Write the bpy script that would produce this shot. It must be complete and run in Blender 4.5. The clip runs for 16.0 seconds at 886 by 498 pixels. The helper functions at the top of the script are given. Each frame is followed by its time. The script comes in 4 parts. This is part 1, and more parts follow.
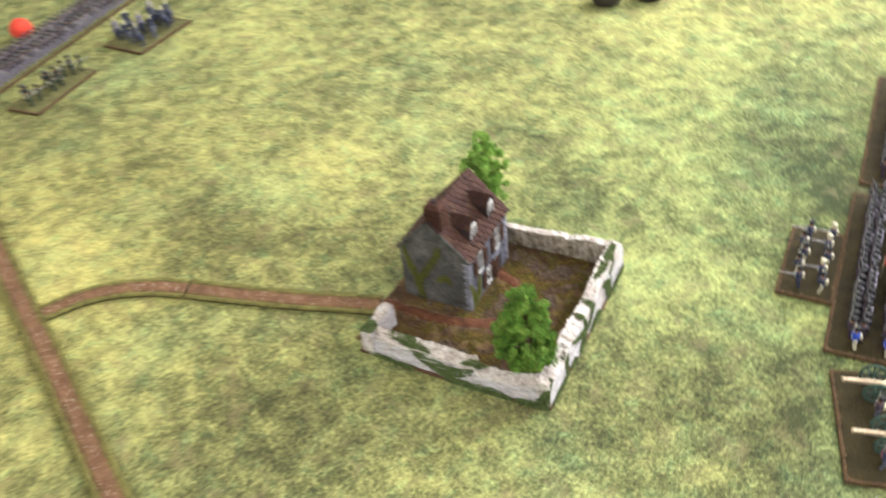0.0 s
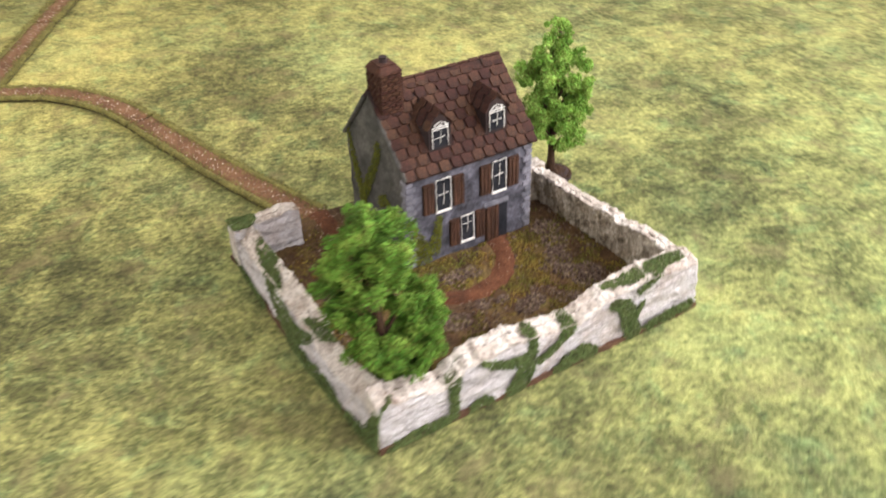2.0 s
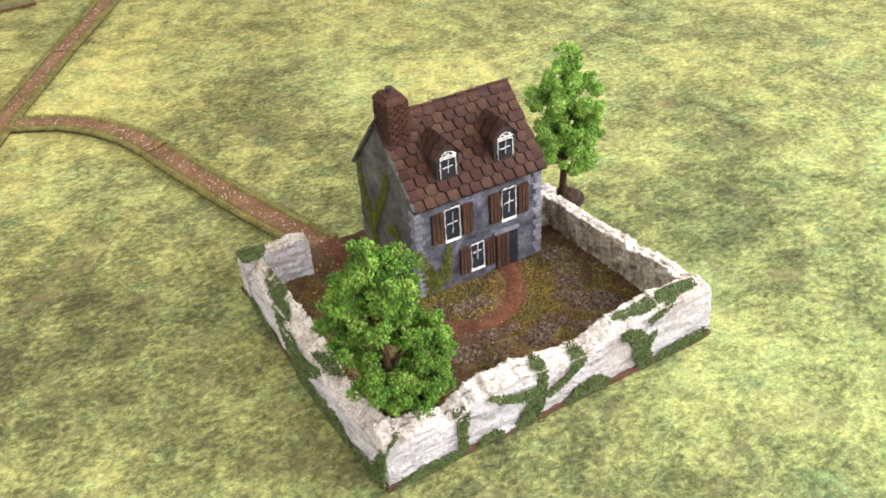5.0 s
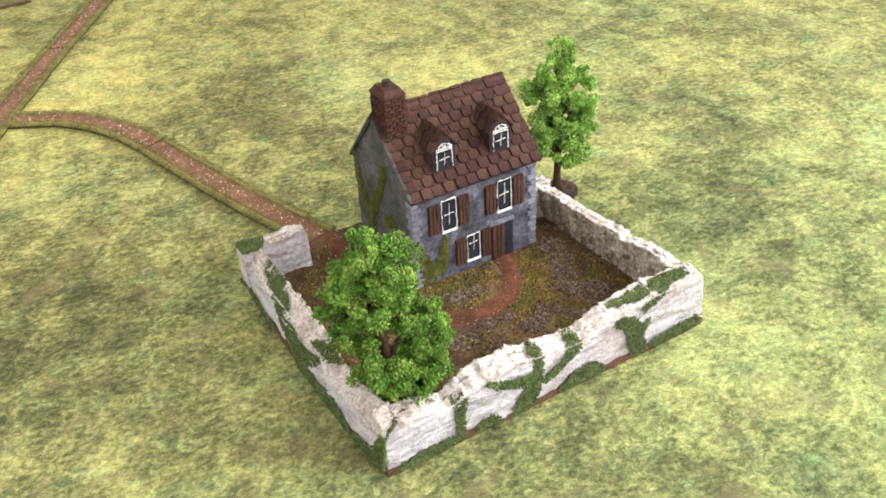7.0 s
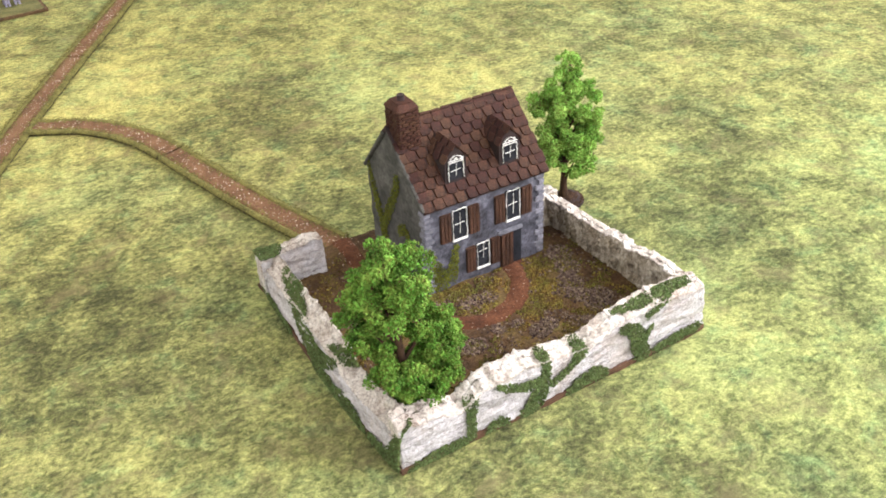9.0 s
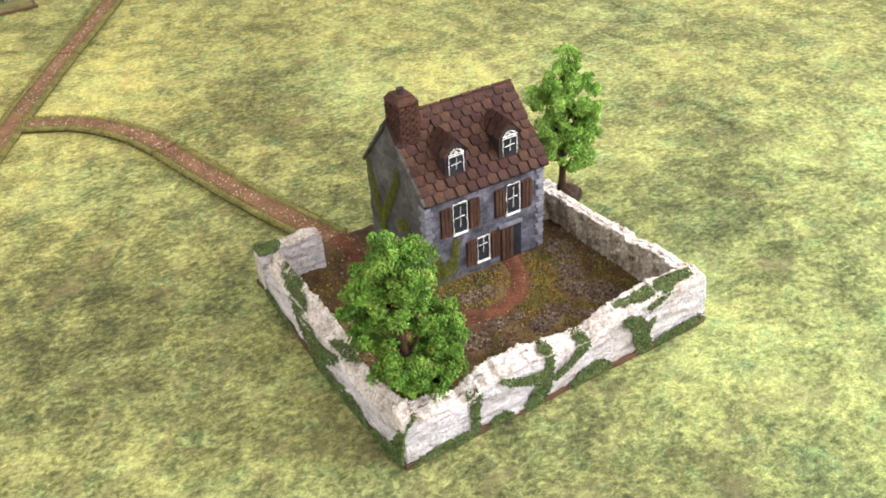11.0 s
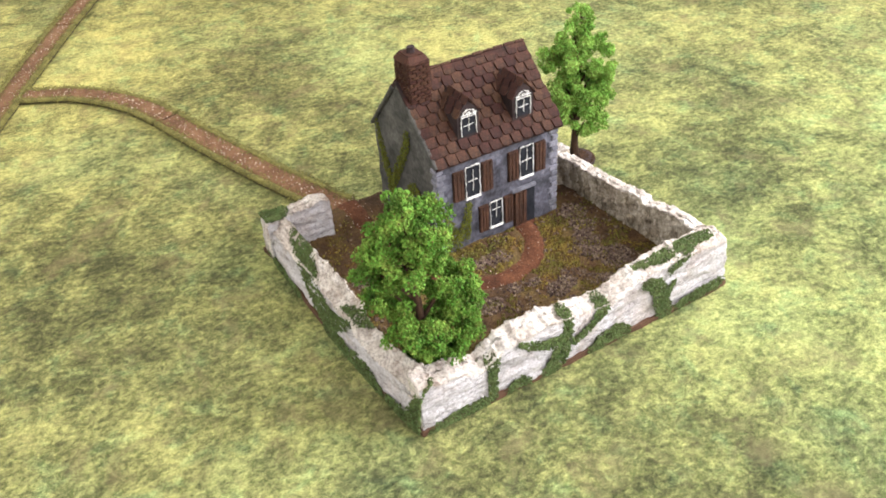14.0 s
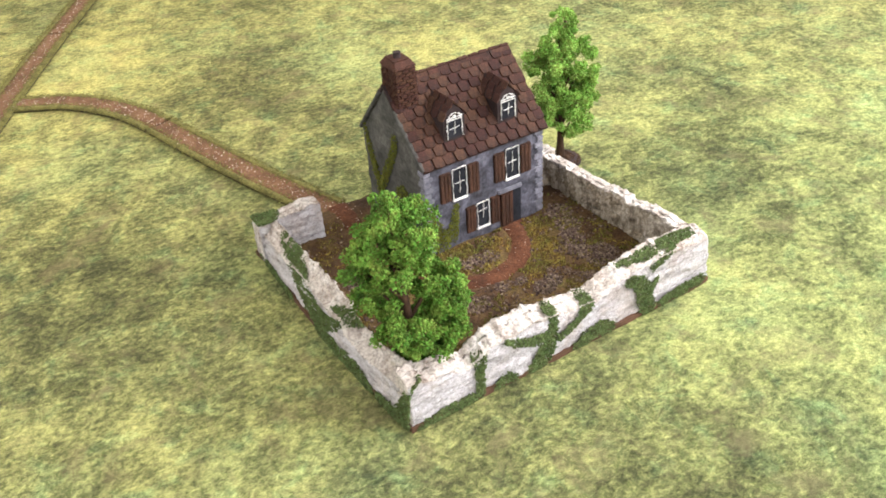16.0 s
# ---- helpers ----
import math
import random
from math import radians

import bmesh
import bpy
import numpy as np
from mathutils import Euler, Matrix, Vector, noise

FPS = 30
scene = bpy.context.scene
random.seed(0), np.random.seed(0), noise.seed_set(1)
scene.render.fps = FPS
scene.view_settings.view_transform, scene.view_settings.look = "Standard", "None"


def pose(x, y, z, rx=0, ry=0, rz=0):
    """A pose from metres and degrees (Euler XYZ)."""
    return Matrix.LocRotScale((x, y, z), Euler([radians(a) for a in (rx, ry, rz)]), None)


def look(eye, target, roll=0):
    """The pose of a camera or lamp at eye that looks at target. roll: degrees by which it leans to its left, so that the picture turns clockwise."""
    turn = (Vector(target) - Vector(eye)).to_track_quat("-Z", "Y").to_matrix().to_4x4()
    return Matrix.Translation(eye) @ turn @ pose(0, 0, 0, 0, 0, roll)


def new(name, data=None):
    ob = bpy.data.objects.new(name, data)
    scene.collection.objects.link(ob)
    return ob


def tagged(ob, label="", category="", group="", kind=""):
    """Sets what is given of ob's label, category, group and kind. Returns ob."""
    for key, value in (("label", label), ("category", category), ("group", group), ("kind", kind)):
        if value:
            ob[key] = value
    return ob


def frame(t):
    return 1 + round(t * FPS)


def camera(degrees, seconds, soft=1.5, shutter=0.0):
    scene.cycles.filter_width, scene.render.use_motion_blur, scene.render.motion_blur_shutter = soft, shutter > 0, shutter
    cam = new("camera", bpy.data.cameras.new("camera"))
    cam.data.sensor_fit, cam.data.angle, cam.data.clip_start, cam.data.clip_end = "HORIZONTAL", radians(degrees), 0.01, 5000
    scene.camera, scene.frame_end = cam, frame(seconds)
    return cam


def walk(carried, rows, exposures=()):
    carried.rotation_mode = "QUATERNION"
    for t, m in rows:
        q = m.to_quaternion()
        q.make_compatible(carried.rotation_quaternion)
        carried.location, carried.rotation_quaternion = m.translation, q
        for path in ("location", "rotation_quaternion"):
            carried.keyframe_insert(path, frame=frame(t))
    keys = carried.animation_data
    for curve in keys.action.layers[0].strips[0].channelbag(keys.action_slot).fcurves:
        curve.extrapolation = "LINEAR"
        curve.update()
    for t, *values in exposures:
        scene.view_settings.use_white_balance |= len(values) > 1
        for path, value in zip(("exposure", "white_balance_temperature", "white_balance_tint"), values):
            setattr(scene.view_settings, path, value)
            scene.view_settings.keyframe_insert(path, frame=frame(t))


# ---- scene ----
cam = camera(52.7, 16.0, soft=1.75, shutter=0.8)
PATH = [
    (0, (-0.485, -0.198, 0.623), (0.84, 0.594, -0.649), -6.3),
    (0.2, (-0.459, -0.161, 0.597), (0.895, 0.542, -0.696), -5.2),
    (0.3, (-0.437, -0.123, 0.599), (0.919, 0.496, -0.735), -2.3),
    (0.5, (-0.421, -0.152, 0.55), (0.953, 0.577, -0.707), -3.6),
    (0.7, (-0.424, -0.165, 0.556), (0.912, 0.621, -0.708), -2.8),
    (0.8, (-0.427, -0.178, 0.555), (0.904, 0.639, -0.694), -2.2),
    (0.9, (-0.42, -0.192, 0.545), (0.904, 0.661, -0.688), -1.5),
    (1, (-0.412, -0.214, 0.531), (0.888, 0.699, -0.685), -1.2),
    (1.1, (-0.391, -0.228, 0.51), (0.878, 0.728, -0.704), 0.5),
    (1.2, (-0.339, -0.229, 0.485), (0.875, 0.771, -0.751), -0.2),
    (1.3, (-0.289, -0.259, 0.467), (0.848, 0.851, -0.747), -1.6),
    (1.4, (-0.255, -0.249, 0.439), (0.87, 0.893, -0.757), -0.0),
    (1.5, (-0.224, -0.251, 0.409), (0.86, 0.946, -0.77), -0.1),
    (1.6, (-0.189, -0.243, 0.386), (0.83, 0.983, -0.823), 1.3),
    (1.7, (-0.164, -0.275, 0.348), (0.795, 1.058, -0.793), -0.4),
    (1.8, (-0.158, -0.267, 0.34), (0.792, 1.067, -0.807), 0.4),
    (2, (-0.123, -0.274, 0.33), (0.703, 1.135, -0.823), -1.9),
    (2.5, (-0.092, -0.263, 0.321), (0.675, 1.209, -0.794), -2.4),
    (3, (-0.099, -0.266, 0.323), (0.675, 1.214, -0.777), -2.1),
    (3.5, (-0.108, -0.271, 0.324), (0.674, 1.189, -0.797), -2.7),
    (4, (-0.11, -0.271, 0.327), (0.683, 1.176, -0.804), -3.5),
    (4.2, (-0.109, -0.268, 0.33), (0.675, 1.184, -0.8), -3.7),
    (6.5, (-0.115, -0.278, 0.339), (0.675, 1.167, -0.796), -3.9),
    (7, (-0.117, -0.278, 0.337), (0.683, 1.163, -0.796), -3.6),
    (7.5, (-0.112, -0.281, 0.34), (0.689, 1.157, -0.795), -3.6),
    (8, (-0.116, -0.281, 0.343), (0.687, 1.156, -0.793), -3.4),
    (8.5, (-0.123, -0.285, 0.345), (0.674, 1.158, -0.787), -3.5),
    (9, (-0.128, -0.289, 0.352), (0.666, 1.158, -0.777), -3.5),
    (11.3, (-0.136, -0.284, 0.348), (0.679, 1.144, -0.79), -3.5),
    (11.5, (-0.138, -0.285, 0.345), (0.677, 1.142, -0.795), -3.6),
    (12, (-0.138, -0.282, 0.351), (0.677, 1.145, -0.788), -3.8),
    (12.5, (-0.141, -0.278, 0.346), (0.673, 1.149, -0.796), -3.8),
    (13, (-0.14, -0.275, 0.342), (0.671, 1.149, -0.804), -3.9),
    (13.5, (-0.141, -0.273, 0.334), (0.668, 1.146, -0.819), -3.9),
    (14, (-0.139, -0.275, 0.332), (0.665, 1.138, -0.833), -3.9),
    (14.5, (-0.141, -0.277, 0.329), (0.66, 1.131, -0.844), -3.7),
    (15, (-0.141, -0.278, 0.331), (0.658, 1.13, -0.843), -4.0),
    (15.5, (-0.135, -0.284, 0.337), (0.673, 1.126, -0.829), -4.5),
    (16, (-0.14, -0.286, 0.337), (0.674, 1.125, -0.823), -4.4),
]
walk(cam, [(t, look(eye, target, roll)) for t, eye, target, roll in PATH],
     exposures=[(0.0, -0.03, 6400, 8), (0.5, -0.27, 6350, 6.5), (1.0, -0.18, 6700, 9.5), (1.5, -0.2, 6700, 12), (2.0, -0.21, 6750, 13), (2.6, -0.04, 6600, 11.5), (3.2, 0.0, 6500, 10), (16.0, 0.0, 6500, 10)])

# ---- light: a room with two daylight windows and an added west fill lamp ----
world = bpy.data.worlds.new("sky")
scene.world = world
world.use_nodes = True
wn = world.node_tree
sky = wn.nodes.new("ShaderNodeTexSky")
sky.sky_type, sky.sun_disc = "NISHITA", False
sky.sun_elevation, sky.sun_rotation = radians(40), radians(120)
wn.links.new(sky.outputs[0], wn.nodes["Background"].inputs[0])
wn.nodes["Background"].inputs[1].default_value = 0.1


def unseen_window_light(name, place, target, w, h, watts, colour):
    lamp = bpy.data.lights.new(name, "AREA")
    lamp.shape, lamp.size, lamp.size_y, lamp.energy, lamp.color = "RECTANGLE", w, h, watts, colour
    new(name, lamp).matrix_world = look(place, target)


unseen_window_light("unseen_window_light", (1.94, -0.65, 1.1), (0, -0.65, 1.1), 1.9, 1.15, 101, (1.0, 0.97, 0.985))
unseen_window_light("unseen_window_light", (0.5, -1.84, 1.1), (0.5, 0, 1.1), 1.7, 1.15, 42, (1.0, 0.97, 0.985))
# added west fill lamp, no window known there; brightens the -x faces
unseen_window_light("unseen_window_light", (-1.64, 0.5, 1.1), (0, 0.5, 1.1), 1.5, 1.15, 21, (1.0, 0.95, 0.90))


# ---- materials ----
def nodes_of(name):
    m = bpy.data.materials.new(name)
    m.use_nodes = True
    return m, m.node_tree, m.node_tree.nodes["Principled BSDF"]


def noise_node(t, vec, scale, detail=4.0, rough=0.6, distort=0.0):
    n = t.nodes.new("ShaderNodeTexNoise")
    n.inputs["Scale"].default_value, n.inputs["Detail"].default_value = scale, detail
    n.inputs["Roughness"].default_value, n.inputs["Distortion"].default_value = rough, distort
    t.links.new(vec, n.inputs["Vector"])
    return n.outputs["Fac"]


def ramp_node(t, fac, stops):
    r = t.nodes.new("ShaderNodeValToRGB")
    e = r.color_ramp.elements
    while len(e) < len(stops):
        e.new(0.5)
    for k, (p, c) in zip(e, stops):
        k.position, k.color = p, (*c, 1)
    t.links.new(fac, r.inputs[0])
    return r.outputs[0]


def mix_node(t, fac, a, b, kind="MIX"):
    m = t.nodes.new("ShaderNodeMix")
    m.data_type, m.blend_type = "RGBA", kind
    for s, v in ((m.inputs[0], fac), (m.inputs[6], a), (m.inputs[7], b)):
        if isinstance(v, (float, int)):
            s.default_value = v
        elif isinstance(v, tuple):
            s.default_value = (*v, 1)
        else:
            t.links.new(v, s)
    return m.outputs[2]


def value_range(t, fac, lo, hi, a=0.0, b=1.0):
    m = t.nodes.new("ShaderNodeMapRange")
    for i, v in enumerate((lo, hi, a, b)):
        m.inputs[i + 1].default_value = v
    t.links.new(fac, m.inputs[0])
    return m.outputs[0]


def sum_node(t, a, b, k):
    m = t.nodes.new("ShaderNodeMath")
    m.operation = "MULTIPLY_ADD"
    t.links.new(b, m.inputs[0])
    m.inputs[1].default_value = k
    t.links.new(a, m.inputs[2])
    return m.outputs[0]


def coords(t, stretch=(1, 1, 1), turn=(0, 0, 0)):
    tc = t.nodes.new("ShaderNodeTexCoord")
    mp = t.nodes.new("ShaderNodeMapping")
    mp.inputs["Scale"].default_value = stretch
    mp.inputs["Rotation"].default_value = [radians(a) for a in turn]
    t.links.new(tc.outputs["Object"], mp.inputs["Vector"])
    return mp.outputs[0]


def surface(name, stops, scale, rough=0.8, fine=None, fine_scale=600, bump=0.4, depth=0.0006, vary=0.0, island=False,
            stretch=(1, 1, 1), turn=(0, 0, 0), gloss=0.3, metal=0.0, detail=5.0):
    """Colour from a coarse noise through stops, multiplied by a fine one, with relief and a change from piece to piece."""
    m, t, b = nodes_of(name)
    v = coords(t, stretch, turn)
    col = ramp_node(t, noise_node(t, v, scale, detail, 0.62, 0.3), stops)
    f = noise_node(t, v, fine_scale, 3.0, 0.6)
    if fine:
        col = mix_node(t, 1.0, col, ramp_node(t, f, [(0.3, (fine[0],) * 3), (0.7, (fine[1],) * 3)]), "MULTIPLY")
    if vary:
        if island:
            r = t.nodes.new("ShaderNodeNewGeometry").outputs["Random Per Island"]
        else:
            r = t.nodes.new("ShaderNodeObjectInfo").outputs["Random"]
        hs = t.nodes.new("ShaderNodeHueSaturation")
        t.links.new(value_range(t, r, 0, 1, 1 - vary, 1 + vary), hs.inputs["Value"])
        t.links.new(value_range(t, r, 0, 1, 0.5 - vary * 0.05, 0.5 + vary * 0.05), hs.inputs["Hue"])
        t.links.new(col, hs.inputs["Color"])
        col = hs.outputs[0]
    t.links.new(col, b.inputs["Base Color"])
    b.inputs["Roughness"].default_value, b.inputs["Metallic"].default_value = rough, metal
    b.inputs["Specular IOR Level"].default_value = gloss
    if bump:
        bp = t.nodes.new("ShaderNodeBump")
        bp.inputs["Strength"].default_value, bp.inputs["Distance"].default_value = bump, depth
        t.links.new(f, bp.inputs["Height"])
        t.links.new(bp.outputs[0], b.inputs["Normal"])
    return m


# clouds of the mat, its print and painted shade round the skirmishers: place, size in metres, lighter (+) or darker (-)
PRINT_AND_SHADE = [(0.28, 0.40, 0.16, 0.22), (-0.04, 0.53, 0.12, 0.2), (0.55, 0.73, 0.2, 0.2), (0.70, 0.10, 0.25, 0.13), (0.20, -0.13, 0.12, 0.06), (0.45, 0.03, 0.15, 0.14), (-0.10, 0.10, 0.07, 0.1),
           (0.30, 0.19, 0.08, 0.14), (-0.11, 0.23, 0.16, -0.15), (0.10, 0.45, 0.12, -0.2), (0.33, 0.11, 0.1, -0.13), (0.06, -0.11, 0.12, -0.16), (0.53, 0.34, 0.2, 0.04), (0.66, -0.14, 0.15, -0.08),
           (0.02, -0.03, 0.1, -0.12), (0.17, 0.31, 0.09, -0.16), (-0.02, 0.64, 0.2, 0.2), (-0.10, 0.43, 0.1, 0.14), (0.30, 0.55, 0.14, 0.1), (0.20, -0.04, 0.07, 0.1),
           (0.07, -0.20, 0.14, -0.18), (0.45, -0.12, 0.2, -0.2), (-0.13, 0.12, 0.12, -0.08), (0.38, -0.20, 0.18, -0.28), (0.29, -0.07, 0.12, 0.08), (0.72, -0.14, 0.2, -0.10)]


def mat_of_grass():
    """Printed fleece: wide yellow and olive clouds, tufts, fibres."""
    m, t, b = nodes_of("grass_mat")
    v = coords(t)
    big = noise_node(t, v, 7.5, 4.0, 0.6, 0.6)
    mid = noise_node(t, v, 38, 4.0, 0.62, 0.5)
    lay = coords(t, (1.0, 1.35, 1.0), (0, 0, 25))
    small = noise_node(t, lay, 190, 5.0, 0.72, 0.5)
    fibre = noise_node(t, lay, 640, 3.0, 0.75, 0.9)
    warp = t.nodes.new("ShaderNodeTexNoise")
    warp.inputs["Scale"].default_value = 9.0
    t.links.new(v, warp.inputs["Vector"])
    bent = mix_node(t, 0.12, v, warp.outputs["Color"], "ADD")
    total = value_range(t, big, 0.3, 0.7, -0.12, 0.12)
    for x, y, r, amount in PRINT_AND_SHADE:
        d = t.nodes.new("ShaderNodeVectorMath")
        d.operation = "DISTANCE"
        t.links.new(bent, d.inputs[0])
        d.inputs[1].default_value = (x + 0.06, y + 0.06, 0.06)
        total = sum_node(t, total, value_range(t, d.outputs["Value"], 0.0, r, amount * 0.8, 0.0), 1.0)
    total = sum_node(t, total, mid, 0.95)
    total = sum_node(t, total, small, 1.3)
    col = ramp_node(t, value_range(t, total, 0.76, 1.59), [(0.06, (0.075, 0.079, 0.037)), (0.34, (0.185, 0.190, 0.078)), (0.54, (0.325, 0.328, 0.128)), (0.72, (0.47, 0.457, 0.178)), (0.95, (0.61, 0.577, 0.22))])
    cool = noise_node(t, coords(t, turn=(0, 0, 75)), 6, 3.0)
    col = mix_node(t, value_range(t, cool, 0.5, 0.68, 0.0, 0.45), col, (0.78, 1.02, 1.18), "MULTIPLY")
    col = mix_node(t, 1.0, col, ramp_node(t, fibre, [(0.3, (0.61, 0.62, 0.61)), (0.7, (1.26, 1.25, 1.23))]), "MULTIPLY")
    speck = noise_node(t, coords(t, turn=(0, 0, 15)), 330, 3.0, 0.7, 0.7)
    col = mix_node(t, 1.0, col, ramp_node(t, speck, [(0.36, (0.68, 0.74, 0.66)), (0.52, (1.05, 1.05, 1.05))]), "MULTIPLY")
    teal = noise_node(t, coords(t, turn=(0, 0, 130)), 48, 4.0, 0.65, 0.6)
    col = mix_node(t, value_range(t, teal, 0.52, 0.68, 0.0, 0.65), col, (0.77, 1.04, 1.14), "MULTIPLY")
    brown = noise_node(t, coords(t, turn=(0, 0, 40)), 34, 5.0, 0.65, 0.6)
    col = mix_node(t, value_range(t, brown, 0.53, 0.70, 0.0, 0.6), col, (0.215, 0.176, 0.095))
    for x, y, tint in ((0.40, -0.20, (0.87, 1.0, 1.02)), (-0.08, 0.62, (1.08, 1.0, 0.93))):
        d = t.nodes.new("ShaderNodeVectorMath")
        d.operation = "DISTANCE"
        t.links.new(bent, d.inputs[0])
        d.inputs[1].default_value = (x + 0.06, y + 0.06, 0.06)
        col = mix_node(t, value_range(t, d.outputs["Value"], 0.1, 0.5, 1.0, 0.0), col, tint, "MULTIPLY")
    t.links.new(col, b.inputs["Base Color"])
    b.inputs["Roughness"].default_value = 0.95
    b.inputs["Specular IOR Level"].default_value = 0.1
    bp = t.nodes.new("ShaderNodeBump")
    bp.inputs["Strength"].default_value, bp.inputs["Distance"].default_value = 0.7, 0.0024
    t.links.new(mix_node(t, 0.5, small, fibre), bp.inputs["Height"])
    t.links.new(bp.outputs[0], b.inputs["Normal"])
    return m


GRASS = mat_of_grass()


def plaster(name, tones, streak, tilt, stain, stain_amount, relief, pit=0.72):
    """Trowelled plaster: drawn-out streaks, fine pits, a pale skin and warm stains."""
    m, t, b = nodes_of(name)
    v = coords(t)
    drawn = coords(t, streak, tilt)
    long_streak = noise_node(t, drawn, 60, 6.0, 0.66, 0.5)
    fine_streak = noise_node(t, drawn, 210, 5.0, 0.7, 0.4)
    pits = noise_node(t, v, 620, 4.0, 0.7)
    lumps = noise_node(t, v, 85, 5.0, 0.65, 0.8)
    mixed = sum_node(t, sum_node(t, value_range(t, long_streak, 0.3, 0.7, 0.0, 0.5), fine_streak, 0.55), lumps, 0.45)
    col = ramp_node(t, value_range(t, mixed, 0.42, 1.08), tones)
    col = mix_node(t, 1.0, col, ramp_node(t, pits, [(0.34, (pit, pit * 0.96, pit * 0.95)), (0.54, (1.04, 1.04, 1.04))]), "MULTIPLY")
    patch = noise_node(t, coords(t, turn=(20, 0, 50)), 42, 6.0, 0.7, 0.6)
    col = mix_node(t, value_range(t, patch, 0.5, 0.66, 0.0, stain_amount), col, stain, "MULTIPLY")
    t.links.new(col, b.inputs["Base Color"])
    b.inputs["Roughness"].default_value, b.inputs["Specular IOR Level"].default_value = 0.7, 0.3
    bp = t.nodes.new("ShaderNodeBump")
    bp.inputs["Strength"].default_value, bp.inputs["Distance"].default_value = relief, 0.0024
    t.links.new(mix_node(t, 0.3, mix_node(t, 0.5, long_streak, fine_streak), pits), bp.inputs["Height"])
    t.links.new(bp.outputs[0], b.inputs["Normal"])
    return m


# outer faces bluish, tops warm and pale: the light on each is in the colour
PLASTER = plaster("white_plaster", [(0.08, (0.25, 0.23, 0.23)), (0.26, (0.42, 0.40, 0.41)), (0.46, (0.535, 0.515, 0.53)), (0.75, (0.62, 0.605, 0.632))], (1, 1, 4.2), (0, 14, 0), (0.86, 0.76, 0.68), 0.65, 1.0)
PLASTER_WARM_TOPLIT = plaster("beige_top_lit_plaster", [(0.10, (0.21, 0.165, 0.14)), (0.30, (0.47, 0.41, 0.37)), (0.50, (0.65, 0.595, 0.55)), (0.78, (0.78, 0.745, 0.71))], (1, 1, 1.6), (0, 0, 0), (0.66, 0.57, 0.52), 0.7, 1.0, 0.5)
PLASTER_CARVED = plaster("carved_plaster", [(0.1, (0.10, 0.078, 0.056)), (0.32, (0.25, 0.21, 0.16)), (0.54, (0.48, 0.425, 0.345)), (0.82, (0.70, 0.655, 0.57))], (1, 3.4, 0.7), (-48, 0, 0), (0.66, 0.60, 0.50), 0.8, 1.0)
# the house render as its gable side looks away from the skylight, shade in the colour
GABLE = surface("grey_green_shaded_render", [(0.3, (0.040, 0.040, 0.038)), (0.5, (0.080, 0.079, 0.074)), (0.72, (0.138, 0.136, 0.128))], 60, 0.88, (0.6, 1.25), 420, 0.6, 0.0006, detail=7.0)
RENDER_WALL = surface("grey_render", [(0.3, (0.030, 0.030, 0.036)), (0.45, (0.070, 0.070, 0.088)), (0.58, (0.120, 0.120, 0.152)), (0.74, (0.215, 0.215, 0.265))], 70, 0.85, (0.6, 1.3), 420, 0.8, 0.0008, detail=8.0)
QUOIN = surface("grey_quoin", [(0.3, (0.12, 0.12, 0.145)), (0.7, (0.27, 0.27, 0.32))], 120, 0.85, (0.7, 1.1), 700, 0.5, 0.0004, vary=0.2)
TILE = surface("roof_tile", [(0.3, (0.026, 0.016, 0.014)), (0.48, (0.060, 0.026, 0.018)), (0.72, (0.108, 0.044, 0.029))], 110, 0.8, (0.5, 1.25), 800, 0.6, 0.0005, vary=0.3, gloss=0.25)
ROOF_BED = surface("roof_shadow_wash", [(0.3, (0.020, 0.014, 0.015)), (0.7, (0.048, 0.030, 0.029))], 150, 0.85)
BRICK = surface("chimney_brick", [(0.3, (0.034, 0.015, 0.010)), (0.55, (0.072, 0.028, 0.017)), (0.75, (0.115, 0.047, 0.029))], 130, 0.8, (0.6, 1.2), 800, 0.6, 0.0005, vary=0.25)
WOOD = surface("brown_wood", [(0.3, (0.032, 0.016, 0.010)), (0.55, (0.075, 0.034, 0.020)), (0.75, (0.135, 0.062, 0.037))], 90, 0.75, (0.6, 1.2), 500, 0.6, 0.0005, stretch=(6, 6, 1))
PANE = surface("dark_pane", [(0.3, (0.010, 0.011, 0.015)), (0.7, (0.030, 0.032, 0.040))], 200, 0.7, gloss=0.15, bump=0)
WHITE = surface("white_paint", [(0.35, (0.55, 0.54, 0.52)), (0.55, (0.84, 0.84, 0.82))], 400, 0.6, bump=0.3, depth=0.0003)
EARTH = surface("garden_earth", [(0.3, (0.045, 0.026, 0.014)), (0.48, (0.10, 0.055, 0.026)), (0.62, (0.155, 0.105, 0.038)), (0.78, (0.12, 0.115, 0.032))], 45, 0.95, (0.5, 1.3), 700, 0.9, 0.0012)
PATH_EARTH = surface("path_earth", [(0.3, (0.058, 0.022, 0.011)), (0.5, (0.112, 0.041, 0.019)), (0.7, (0.170, 0.068, 0.033))], 70, 0.95, (0.5, 1.3), 700, 0.9, 0.0010)
ROAD = surface("road_earth", [(0.3, (0.12, 0.060, 0.032)), (0.5, (0.19, 0.099, 0.052)), (0.7, (0.26, 0.142, 0.079))], 50, 0.9, (0.6, 1.2), 700, 0.8, 0.0009)
# dark colour that paints the shaded edge and gap under the road strips
ROAD_SIDE = surface("road_underside_shade", [(0.3, (0.03, 0.026, 0.014)), (0.7, (0.065, 0.052, 0.026))], 60, 0.95)
